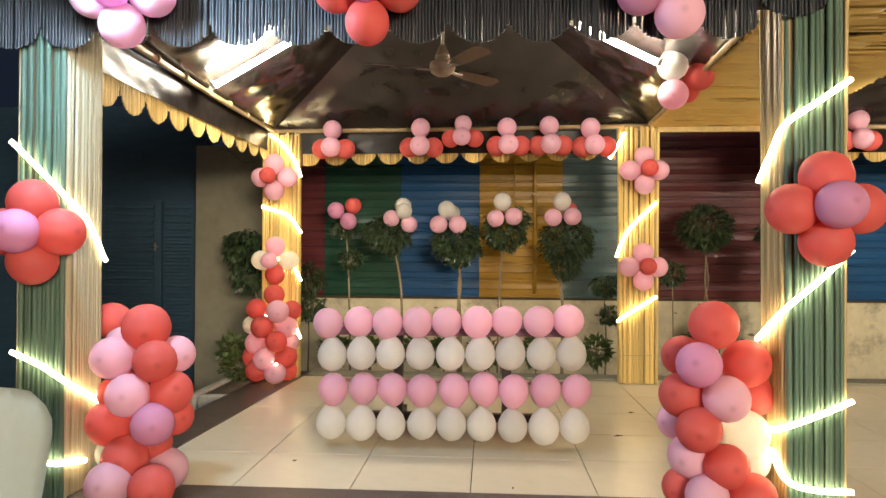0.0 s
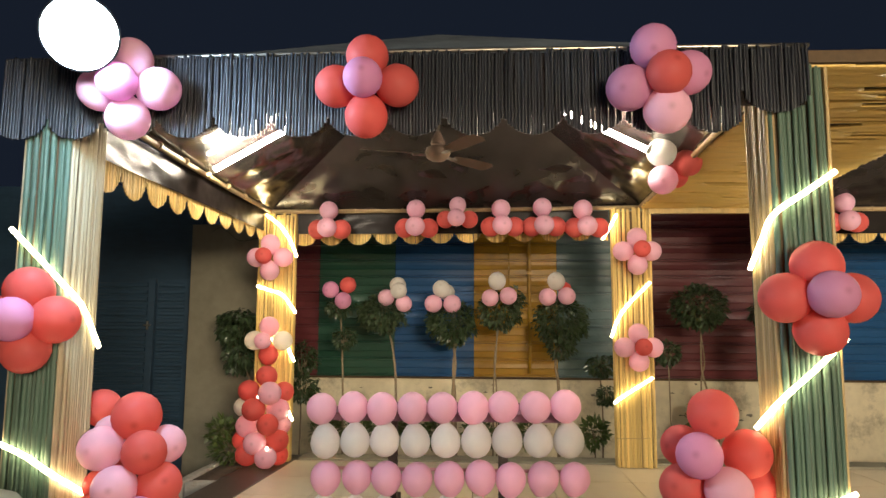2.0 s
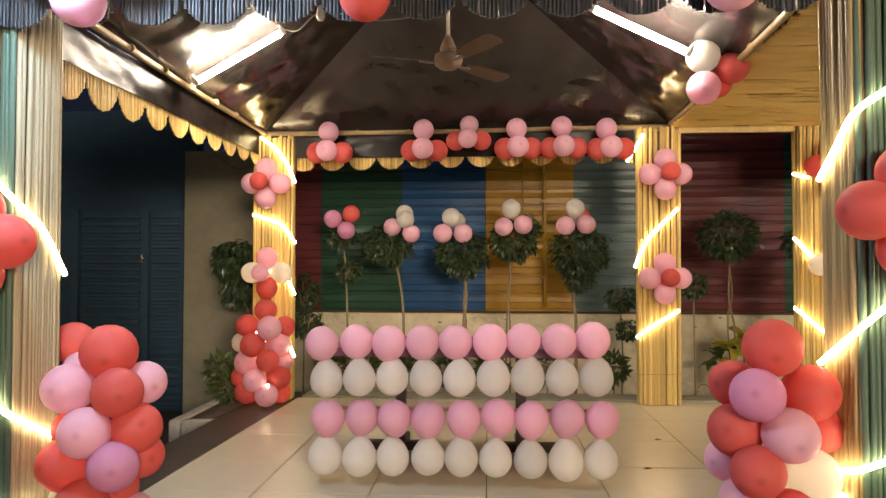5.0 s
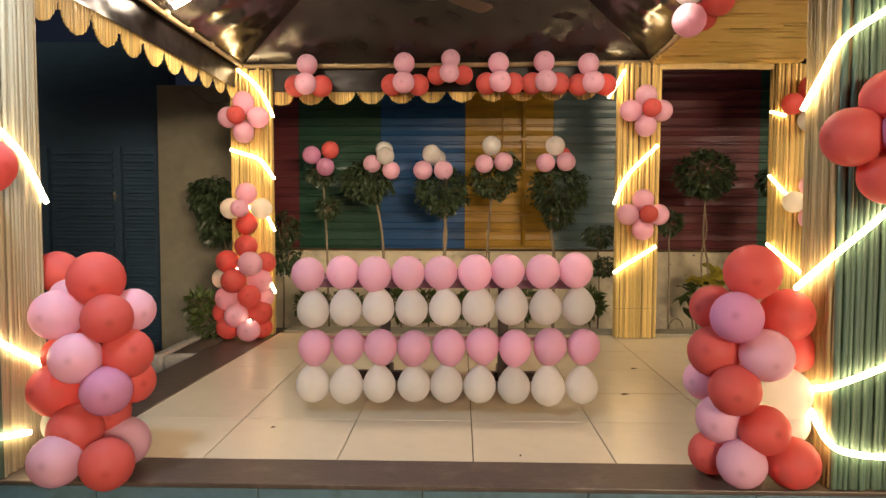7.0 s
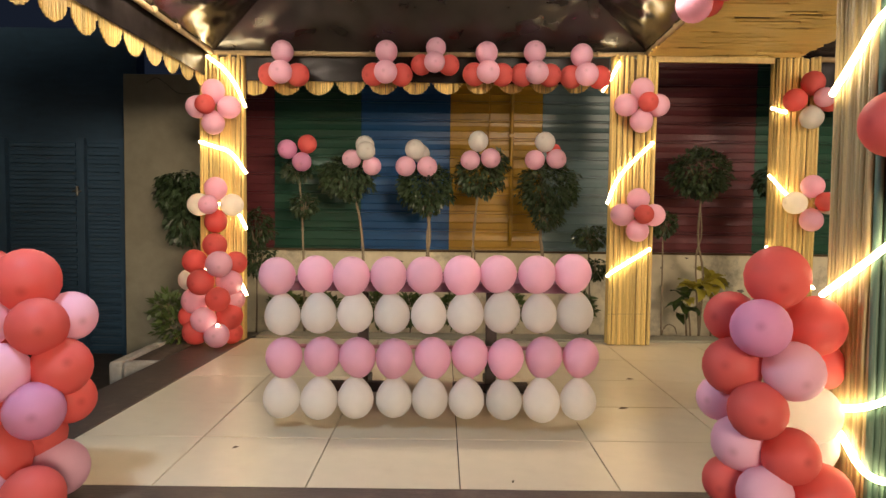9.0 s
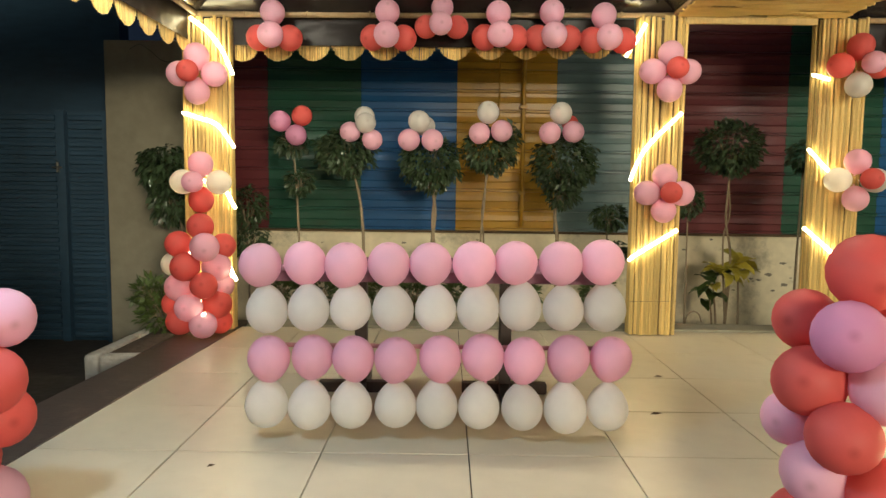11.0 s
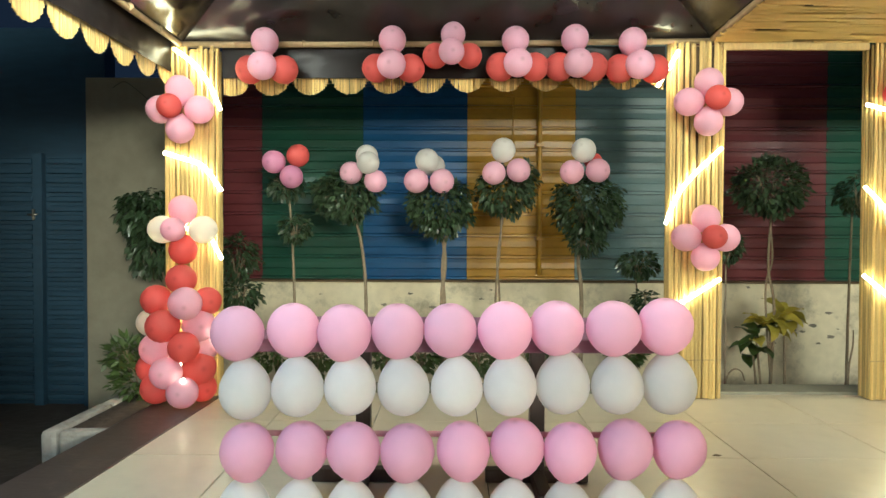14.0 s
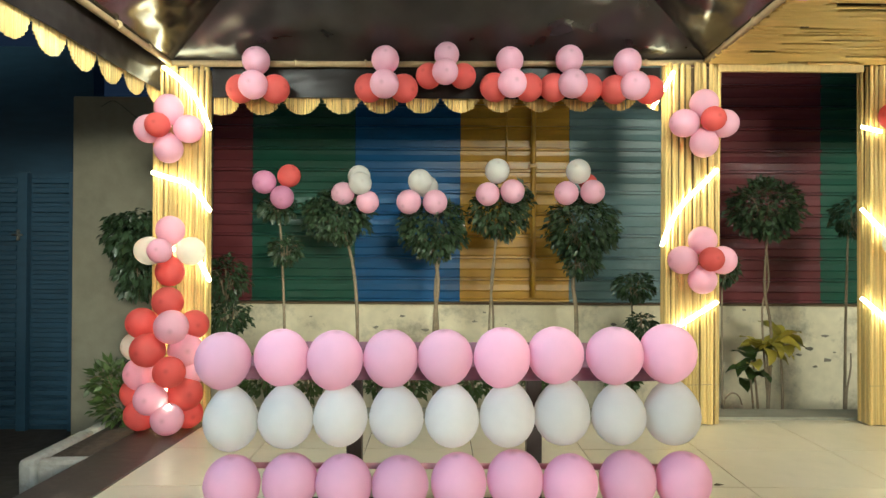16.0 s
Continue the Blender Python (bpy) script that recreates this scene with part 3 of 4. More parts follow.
tagged(part("trim_front", box_bm(1.62, 2.9, 3.31, 3.338, 2.455, 2.515, 0.004), CORE, None), "dark edge board along the reed ceiling", "trim", kind="structure")
tagged(part("trim_back", box_bm(1.668, 2.618, 6.53, 6.56, 2.30, 2.372, 0.004), REED, None), "cane edge board along the reed ceiling", "trim", kind="structure")

# ---- tube lights, flood light, strips ----
def tube_lamp(a, b):
    a, b = Vector(a), Vector(b)
    t = thing("tube_light", "lit bare fluorescent tube hung below the black plastic roof", "lamp", a, "tube lights")
    d = b - a
    u = d.normalized()
    up = Vector((0, 0, 1)) - u * u.z
    up.normalize()
    glass = part("tube", tube_bm([u * 0.03, d - u * 0.03], 0.020, segs=12), TUBE_LIGHT, t, "glowing white glass tube")
    for p in (Vector(), d - u * 0.03):
        part("end_cap", tube_bm([p, p + u * 0.032], 0.021, segs=10), WHITE_ENAMEL, glass)
        part("lamp_holder", tube_bm([p + u * 0.016, p + u * 0.016 + up * 0.05], 0.011, segs=8), WHITE_ENAMEL, t)
    return t


tube_lamp((-1.84, 4.95, 2.355), (-1.264, 5.008, 2.705))
tube_lamp((0.675, 4.81, 2.735), (1.262, 4.78, 2.432))
# extra tube and cords, added out of view to brighten the passage
hung = tube_lamp((3.42, 4.9, 2.22), (4.02, 4.9, 2.22))
for x, top in ((0.05, 0.62), (0.55, 0.80)):
    part("cord", tube_bm([(x, 0, 0.02), (x, 0, top)], 0.004, segs=5), CABLE, hung)

flood = thing("flood_lamp", "round glaring cold white floodlight on an arm at tent corner", "lamp", FLOOD)
aim = look((0, 0, 0), (0.35, -1.0, -0.42))
# round head enlarged so that the bright disc stands for the lamp's glare
part("housing", lathe_bm([(0.0, 0.08), (0.09, 0.075), (0.150, 0.05), (0.162, 0.008), (0.0, 0.008)], 28), CABLE, flood, m=aim)
part("glass", lathe_bm([(0.0, -0.035), (0.08, -0.03), (0.135, -0.014), (0.152, 0.004), (0.0, 0.006)], 28), FLOOD_GLASS, flood, "glaring cold white panel", m=aim)
part("arm", tube_bm([(0.0, 0.05, 0.03), (-0.08, 0.25, 0.10), (-0.12, 0.42, 0.09)], 0.012, segs=7), STEEL, flood)
for k in range(4):
    part("fin", box_bm(-0.06, 0.06, -0.06 + k * 0.036, -0.052 + k * 0.036, 0.06, 0.10, 0.001), CABLE, flood, m=aim)


# invented fixture for the added fill light, always out of view
yard = thing("front_fill_lamp", "added unseen warm fill panel on a steel pole facing the tents", "lamp", (FILL_AT.x, FILL_AT.y - 0.08, -0.12))
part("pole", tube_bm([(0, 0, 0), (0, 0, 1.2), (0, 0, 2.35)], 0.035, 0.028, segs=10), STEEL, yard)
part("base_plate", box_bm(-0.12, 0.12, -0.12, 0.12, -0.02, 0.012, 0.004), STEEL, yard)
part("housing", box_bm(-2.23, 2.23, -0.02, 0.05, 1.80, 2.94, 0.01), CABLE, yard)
part("glass", box_bm(-2.2, 2.2, 0.052, 0.062, 1.82, 2.92, 0.002), glow("fill_panel_glow", (1.0, 0.80, 0.52), 1.5), yard, "glowing warm fill panel")


def strip(label, runs, r=0.0115):
    t = thing("light_strip", label, "light strip", runs[0][0], "light strips on the posts")
    for pts in runs:
        part("lit_run", tube_bm([Vector(p) - Vector(runs[0][0]) for p in pts], r, segs=8, n=8), STRIP_LIGHT, t)
    return t


WARM = "glowing warm white light strip wound round the post"
strip(WARM, [[(-1.930, 6.520, 2.300), (-1.800, 6.515, 2.200), (-1.700, 6.515, 2.070), (-1.625, 6.525, 1.900)], [(-2.000, 6.525, 1.620), (-1.870, 6.515, 1.580), (-1.740, 6.515, 1.530), (-1.620, 6.525, 1.370)],
             [(-1.975, 6.510, 1.150), (-1.830, 6.500, 1.120), (-1.690, 6.510, 1.085)], [(-2.000, 6.455, 0.640), (-1.850, 6.440, 0.550), (-1.670, 6.455, 0.470)], [(-1.980, 6.455, 0.270), (-1.830, 6.440, 0.220), (-1.690, 6.455, 0.150)],
             [(-1.700, 6.515, 1.080), (-1.620, 6.525, 0.920)], [(-1.680, 6.515, 0.520), (-1.620, 6.525, 0.380)], [(-1.575, 6.275, 0.470), (-1.570, 6.275, 0.440)], [(-1.738, 6.145, 0.205), (-1.728, 6.145, 0.190)]])
strip(WARM, [[(1.370, 6.515, 2.290), (1.310, 6.515, 2.180), (1.240, 6.540, 2.060)], [(1.660, 6.525, 1.660), (1.430, 6.515, 1.430), (1.340, 6.515, 1.280), (1.300, 6.530, 1.160)], [(1.660, 6.525, 0.800), (1.370, 6.515, 0.620), (1.310, 6.530, 0.570)]])
strip(WARM, [[(2.600, 6.530, 1.945), (2.720, 6.515, 1.910)], [(2.600, 6.530, 1.410), (2.750, 6.515, 1.250), (2.850, 6.515, 1.190)], [(2.600, 6.530, 0.830), (2.750, 6.515, 0.700), (3.000, 6.520, 0.490)]])
strip(WARM, [[(1.717, 3.325, 1.950), (1.572, 3.318, 1.850), (1.432, 3.325, 1.750), (1.422, 3.450, 1.640), (1.422, 3.590, 1.530)],
             [(1.722, 3.325, 1.200), (1.572, 3.318, 1.060), (1.432, 3.325, 0.935), (1.422, 3.600, 0.775)],
             [(1.722, 3.325, 0.540), (1.572, 3.318, 0.475), (1.432, 3.325, 0.420), (1.422, 3.500, 0.365)],
             [(1.722, 3.325, 0.145), (1.572, 3.318, 0.150), (1.442, 3.322, 0.190), (1.422, 3.450, 0.290)]])
strip(WARM, [[(-2.132, 3.325, 1.700), (-2.002, 3.318, 1.580), (-1.862, 3.325, 1.440), (-1.852, 3.490, 1.330), (-1.852, 3.655, 1.130)],
             [(-2.122, 3.325, 0.700), (-1.972, 3.318, 0.640), (-1.862, 3.325, 0.570), (-1.852, 3.610, 0.410)],
             [(-1.972, 3.318, 0.180), (-1.862, 3.325, 0.180), (-1.852, 3.490, 0.145)]])

# ---- ceiling fan ----
fan = thing("ceiling_fan", "brown three-bladed ceiling fan hanging at rest", "fan", (-0.2, 5.08, 2.51))
part("rod", tube_bm([(0, 0, 0.06), (0, 0, 0.84)], 0.012, segs=8), STEEL, fan)
part("canopy", lathe_bm([(0.0, 0.16), (0.02, 0.16), (0.05, 0.09), (0.055, 0.07), (0.0, 0.07)], 16), FAN_PAINT, fan)
part("motor", lathe_bm([(0.0, -0.06), (0.05, -0.055), (0.085, -0.03), (0.095, 0.0), (0.085, 0.035), (0.05, 0.055), (0.0, 0.06)], 22), FAN_PAINT, fan)
for ang in (199, 48, -57):
    blade = bmesh.new()
    pts = [(0.15, -0.04), (0.30, -0.062), (0.52, -0.066), (0.57, -0.04), (0.575, 0.03), (0.54, 0.062), (0.30, 0.056), (0.15, 0.035)]
    lo = [blade.verts.new((px, py, -0.003 - 0.22 * py)) for px, py in pts]
    blade.faces.new(lo)
    bmesh.ops.solidify(blade, geom=blade.faces[:], thickness=0.005)
    wing = part("blade", blade, FAN_PAINT, fan, smooth=False, m=pose(0, 0, -0.01, 0, 0, ang))
    part("blade_arm", box_bm(0.07, 0.19, -0.018, 0.018, -0.014, -0.004, 0.002), STEEL, wing)

cable = thing("hanging_cable", "pale electric cable sagging below the roof with a bulb holder", "cable", (-1.264, 5.008, 2.71))
part("wire", tube_bm([(0, 0, 0), (0.10, -0.04, -0.02), (0.22, -0.08, 0.06), (0.34, -0.1, 0.07), (0.62, -0.1, 0.01), (0.95, 0.0, 0.10), (1.04, 0.06, 0.3)], 0.004, segs=5), GREY_CABLE, cable)
part("bulb_holder", lathe_bm([(0.0, -0.05), (0.02, -0.045), (0.03, -0.02), (0.022, 0.02), (0.012, 0.045), (0.0, 0.045)], 12), WHITE_ENAMEL, cable, m=Matrix.Translation((0.26, -0.09, 0.07)))

# ---- balloons on the front posts ----
PILE = "tall pile of red, pink and lilac balloons heaped against the post"
RIGHT_PILE = [
    ("red", 1.164, 3.430, 0.856, 0.112), ("red", 1.054, 3.550, 0.696, 0.095), ("lilac", 1.074, 3.350, 0.686, 0.101), ("red", 1.324, 3.470, 0.676, 0.110),
    ("red", 1.034, 3.470, 0.526, 0.106), ("pink", 1.194, 3.350, 0.536, 0.103), ("red", 1.404, 3.550, 0.516, 0.092), ("pink", 1.024, 3.550, 0.386, 0.085),
    ("red", 1.074, 3.350, 0.396, 0.101), ("white", 1.314, 3.460, 0.356, 0.110), ("white", 1.334, 3.500, 0.226, 0.103), ("pink", 1.075, 3.470, 0.246, 0.106),
    ("red", 1.194, 3.350, 0.236, 0.099), ("red", 1.038, 3.490, 0.095, 0.090), ("pink", 1.110, 3.350, 0.100, 0.096), ("red", 1.308, 3.350, 0.107, 0.102),
]
balloon_cluster(PILE, RIGHT_PILE, (1.2, 3.6, 0.0), "balloon piles", "balloon_pile")
LEFT_PILE = [
    ("red", -1.535, 3.470, 0.808, 0.116), ("red", -1.885, 3.780, 0.808, 0.098), ("pink", -1.660, 3.390, 0.668, 0.102), ("red", -1.440, 3.370, 0.658, 0.101),
    ("pink", -1.420, 3.550, 0.668, 0.092), ("pink", -1.710, 3.570, 0.718, 0.080), ("pink", -1.540, 3.310, 0.508, 0.101), ("red", -1.380, 3.410, 0.508, 0.103),
    ("red", -1.710, 3.590, 0.608, 0.080), ("red", -1.700, 3.490, 0.478, 0.085), ("red", -1.670, 3.390, 0.358, 0.110), ("lilac", -1.420, 3.310, 0.378, 0.099),
    ("red", -1.410, 3.510, 0.368, 0.094), ("red", -1.560, 3.330, 0.208, 0.108), ("red", -1.500, 3.470, 0.248, 0.095), ("white", -1.700, 3.490, 0.188, 0.088),
    ("pink", -1.585, 3.234, 0.120, 0.102), ("red", -1.370, 3.210, 0.119, 0.101), ("pink", -1.430, 3.470, 0.118, 0.105), ("red", -1.690, 3.550, 0.064, 0.065),
]
balloon_cluster(PILE, LEFT_PILE, (-1.6, 3.6, 0.0), "balloon piles", "balloon_pile")
rosette("flower of four red balloons round a lilac one", (1.552, 3.205, 1.372), ("red", "red", "red", "red"), "lilac", r=0.108, off=0.138, centre=(0.002, -0.12, 0.01), rc=0.098)
rosette("flower of four red balloons round a lilac one", (-1.936, 3.205, 1.265), ("red", "red", "red", "red"), "lilac", r=0.108, off=0.13, centre=(0.005, -0.12, 0.0), rc=0.098)

# ---- balloons on the front valance ----
rosette("flower of red balloons round a lilac one on the dark valance", (-0.402, 3.19, 2.331), ("red", "red", "red", "red"), "lilac", r=0.098, off=0.142, centre=(0.0, -0.11, 0.0), rc=0.088,
        group="balloon flowers on the valance")
balloon_cluster("flower of lilac and pink balloons round a red one on valance",
                [("lilac", 0.888, 3.19, 2.494, 0.102), ("lilac", 0.776, 3.18, 2.300, 0.103), ("lilac", 1.040, 3.19, 2.370, 0.099), ("pink", 0.936, 3.17, 2.194, 0.104), ("red", 0.923, 3.08, 2.332, 0.096)],
                (0.90, 3.27, 2.34), "balloon flowers on the valance", "balloon_flower")
rosette("flower of pink balloons under the glaring floodlight", (-1.515, 3.19, 2.332), ("pink", "pink", "pink", "pink"), "lilac", r=0.100, off=0.14, centre=(0.0, -0.11, 0.0), rc=0.09,
        group="balloon flowers on the valance")

# ---- balloons on the back posts and back beam ----
BACK_PILE = [
    ("red", -1.810, 6.320, 0.798, 0.095), ("red", -1.970, 6.320, 0.668, 0.095), ("pink", -1.740, 6.200, 0.658, 0.102), ("red", -1.660, 6.360, 0.658, 0.090),
    ("white", -2.030, 6.370, 0.518, 0.087), ("red", -1.880, 6.200, 0.518, 0.102), ("pink", -1.700, 6.320, 0.508, 0.105), ("red", -1.750, 6.200, 0.388, 0.095),
    ("pink", -1.680, 6.370, 0.368, 0.090), ("pink", -1.970, 6.320, 0.358, 0.105), ("red", -2.020, 6.370, 0.228, 0.097), ("pink", -1.860, 6.200, 0.228, 0.099),
    ("red", -1.700, 6.320, 0.238, 0.107), ("red", -1.960, 6.300, 0.113, 0.100), ("pink", -1.760, 6.200, 0.108, 0.097), ("red", -1.700, 6.370, 0.103, 0.092),
]
balloon_cluster("pile of red and pink balloons round the foot of the post", BACK_PILE, (-1.83, 6.5, 0.0), "balloon piles", "balloon_pile")
PINKS = ("pink", "pink", "pink", "pink")
rosette("flower of pink balloons round a red one", (-1.840, 6.390, 1.878), PINKS, "red", centre=(-0.034, -0.09, 0.008))
rosette("flower of pink, white and red balloons round a pink one", (-1.825, 6.390, 1.113), ("pink", "white", "white", "red"), "pink", off=0.130, centre=(-0.028, -0.09, 0.0))
rosette("flower of pink balloons round a red one", (1.520, 6.390, 1.933), PINKS, "red", centre=(0.024, -0.09, 0.012))
rosette("flower of pink balloons round a red one", (1.512, 6.390, 1.073), PINKS, "red", centre=(0.022, -0.09, 0.006))
rosette("flower of red and white balloons round a pink one", (2.855, 6.390, 1.988), ("red", "red", "red", "white"), "pink", off=0.135, centre=(0.05, -0.085, 0.01))
rosette("flower of pink and white balloons round a red one", (2.885, 6.390, 1.183), ("pink", "white", "white", "pink"), "red", off=0.135, centre=(0.06, -0.085, 0.01))

for x, z, xt, zt in ((-1.31, 2.14, -1.31, 2.31), (-0.49, 2.15, -0.49, 2.32), (-0.11, 2.23, -0.10, 2.355), (0.31, 2.16, 0.30, 2.32), (0.69, 2.16, 0.68, 2.33), (1.08, 2.15, 1.05, 2.31), (3.38, 2.19, 3.38, 2.36)):
    s = 0.9 if x == -0.11 else 1.0
    balloon_cluster("bunch of two pink and two red balloons on the bamboo beam",
                    [("red", x - 0.105, 6.465, z + 0.01, 0.092 * s), ("red", x + 0.115, 6.465, z + 0.01, 0.092 * s), ("pink", xt, 6.44, zt + 0.015, 0.088 * s), ("pink", x, 6.375, z + 0.015, 0.092 * s)],
                    (x, 6.53, z), "balloon bunches on the beam")
balloon_cluster("bunch of white, pink and red balloons hung beside the tube light",
                [("white", 1.376, 4.93, 2.462, 0.102), ("pink", 1.382, 4.94, 2.269, 0.102), ("red", 1.553, 4.93, 2.387, 0.097), ("red", 1.50, 5.05, 2.32, 0.088)], (1.47, 5.1, 2.36))
TREE_BUNCHES = (
    [("lilac", -1.414, 7.06, 1.618, 0.086), ("lilac", -1.284, 7.06, 1.508, 0.086), ("red", -1.244, 7.10, 1.668, 0.084)],
    [("pink", -0.844, 7.06, 1.538, 0.084), ("pink", -0.664, 7.06, 1.478, 0.084), ("white", -0.734, 7.12, 1.668, 0.084), ("white", -0.714, 7.02, 1.608, 0.084)],
    [("pink", -0.364, 7.04, 1.478, 0.090), ("pink", -0.174, 7.04, 1.478, 0.090), ("white", -0.284, 7.04, 1.628, 0.088), ("white", -0.234, 7.14, 1.598, 0.082)],
    [("white", 0.276, 7.06, 1.708, 0.090), ("pink", 0.206, 7.04, 1.538, 0.086), ("pink", 0.386, 7.04, 1.558, 0.088)],
    [("white", 0.866, 7.06, 1.708, 0.090), ("pink", 0.776, 7.04, 1.548, 0.088), ("pink", 0.966, 7.04, 1.558, 0.088), ("red", 0.966, 7.19, 1.640, 0.066)],
)
for k, rows in enumerate(TREE_BUNCHES):
    h = [sum(r[i] for r in rows) / len(rows) for i in (1, 2, 3)]
    balloon_cluster("bunch of %s balloons tied on a small tree" % ("lilac and red" if k == 0 else "white and pink"), rows, (h[0], h[1] + 0.08, h[2]), "balloon bunches on the trees")

# ---- table in the middle of the floor, balloons hung along its front ----
table = thing("pedestal_table", "long table with a mauve top on two dark cross-footed legs", "table", (-0.115, 5.03, 0.0))
part("tabletop", box_bm(-0.74, 0.74, -0.52, 0.14, 0.66, 0.71, 0.006), MAUVE, table, "mauve tabletop")
for ux in (-0.38, 0.38):
    part("leg", box_bm(ux - 0.032, ux + 0.032, -0.03, 0.03, 0.06, 0.659, 0.005), DARK_WOOD, table)
    part("foot", box_bm(ux - 0.225, ux + 0.225, -0.03, 0.03, 0.003, 0.06, 0.006), DARK_WOOD, table)
    part("foot", box_bm(ux - 0.03, ux + 0.03, -0.30, 0.26, 0.0035, 0.058, 0.006), DARK_WOOD, table)

stand = thing("balloon_curtain", "four rows of pink and white balloons hung before the table", "balloons", (-0.1, 4.62, 0.0))
for row, (colour, z, rise, xa, xb, r) in enumerate((("pink", 0.750, 0.030, -0.845, 0.617, 0.0915), ("white", 0.553, 0.024, -0.824, 0.632, 0.0905), ("pink", 0.352, 0.016, -0.811, 0.658, 0.0905), ("white", 0.134, 0.014, -0.817, 0.650, 0.091))):
    for k in range(9):
        p = Vector((xa + (xb - xa) * k / 8 + rng.uniform(-0.006, 0.006) + 0.1, -0.26 + rng.uniform(-0.012, 0.012) + (0.02 if row < 2 else -0.01), z + rise * k / 8 + rng.uniform(-0.006, 0.006)))
        c = "rose" if row == 2 else colour
        b = balloon(stand, c, p, r * rng.uniform(0.98, 1.04), (rng.uniform(-0.15, 0.15), -0.25 if colour == "pink" else -0.1, 1 if colour == "pink" else -1), 0.10 if row == 0 else 0.24)
    if row == 2:
        part("ribbon", box_bm(xa + 0.1, xb + 0.1, -0.205, -0.202, z + 0.03, z + 0.05, 0), PALE_PINK, stand, "thin pink ribbon")


# ---- plants ----
def leaf_cloud(bm, centre, radii, count, size, droop, rg):
    """Many small folded leaves on short twigs in an uneven ball."""
    c = Vector(centre)
    for _ in range(count):
        d = Vector((rg.gauss(0, 1), rg.gauss(0, 1), rg.gauss(0, 1))).normalized()
        k = rg.uniform(0.45, 1.0) ** 0.6 * (0.86 + 0.28 * noise.noise(d * 2.3 + c))
        p = c + Vector((d.x * radii[0], d.y * radii[1], d.z * radii[2])) * k
        way = (d + Vector((rg.uniform(-0.7, 0.7), rg.uniform(-0.7, 0.7), rg.uniform(-0.5, 0.5) - droop))).normalized()
        s = size * rg.uniform(0.7, 1.25)
        side = way.cross(Vector((rg.uniform(-1, 1), rg.uniform(-1, 1), 1))).normalized() * s * 0.24
        nor = side.cross(way).normalized() * s * 0.07
        a, m1, m2, b = bm.verts.new(p), bm.verts.new(p + way * s * 0.45 + side + nor), bm.verts.new(p + way * s * 0.45 - side + nor), bm.verts.new(p + way * s)
        mid = bm.verts.new(p + way * s * 0.5)
        for f in ((a, m1, mid), (a, mid, m2), (m1, b, mid), (mid, b, m2)):
            bm.faces.new(f)


def small_tree(label, foot, stems, crowns, seed, leaf=LEAF, size=0.053, category="tree", name="topiary_tree", droop=0.9, group="clipped trees along the wall"):
    """Thin stems from the ground and leaf crowns: (centre, radii, leaves)."""
    rg = random.Random(seed)
    o = Vector(foot)
    t = thing(name, label, category, o, group)
    for pts, r in stems:
        part("trunk", tube_bm([Vector(p) - o for p in pts], r, r * 0.7, segs=7), BARK, t)
    for centre, radii, count in crowns:
        bm = bmesh.new()
        leaf_cloud(bm, Vector(centre) - o, radii, int(count * 1.35), size, droop, rg)
        part("crown", bm, leaf, t)
        bm = bmesh.new()
        c = Vector(centre) - o
        for _ in range(9):
            d = Vector((rg.uniform(-1, 1), rg.uniform(-1, 1), rg.uniform(-0.6, 1))).normalized()
            tube_bm([c - Vector((0, 0, radii[2] * 0.9)), c + Vector((d.x * radii[0], d.y * radii[1], d.z * radii[2])) * 0.4, c + Vector((d.x * radii[0], d.y * radii[1], d.z * radii[2])) * 0.8], 0.006, 0.002, segs=5, n=3, bm=bm)
        tagged(part("branching", bm, BARK, t), kind="stuff")
    return t


FICUS = "small ficus with a clipped leafy head on a thin bare stem"
small_tree(FICUS, (-1.30, 7.28, -0.22), [([(-1.30, 7.28, -0.24), (-1.31, 7.27, 0.6), (-1.33, 7.24, 1.2), (-1.36, 7.22, 1.5)], 0.012)], [((-1.36, 7.22, 1.45), (0.15, 0.13, 0.11), 260), ((-1.29, 7.22, 1.13), (0.13, 0.12, 0.12), 220)], 1)
small_tree(FICUS, (-0.76, 7.28, -0.22), [([(-0.76, 7.28, -0.24), (-0.76, 7.28, 0.6), (-0.79, 7.25, 1.0), (-0.86, 7.22, 1.3)], 0.015)], [((-0.90, 7.22, 1.39), (0.29, 0.25, 0.23), 1250)], 2)
small_tree("small ficus with a clipped head on two twined stems", (-0.16, 7.28, -0.22), [([(-0.17, 7.28, -0.24), (-0.175, 7.28, 0.55), (-0.15, 7.26, 0.9), (-0.20, 7.24, 1.2)], 0.018), ([(-0.14, 7.29, -0.24), (-0.15, 7.28, 0.5), (-0.17, 7.27, 0.85), (-0.12, 7.24, 1.2)], 0.015)],
           [((-0.19, 7.22, 1.30), (0.29, 0.25, 0.26), 1350)], 3)
small_tree(FICUS, (0.25, 7.28, -0.22), [([(0.23, 7.28, -0.24), (0.24, 7.28, 0.6), (0.27, 7.25, 1.0), (0.28, 7.22, 1.35)], 0.010), ([(0.27, 7.29, -0.24), (0.27, 7.28, 0.6), (0.25, 7.27, 0.9), (0.31, 7.22, 1.35)], 0.009)], [((0.31, 7.22, 1.42), (0.25, 0.22, 0.22), 900), ((0.45, 7.35, 1.55), (0.13, 0.12, 0.12), 220)], 4)
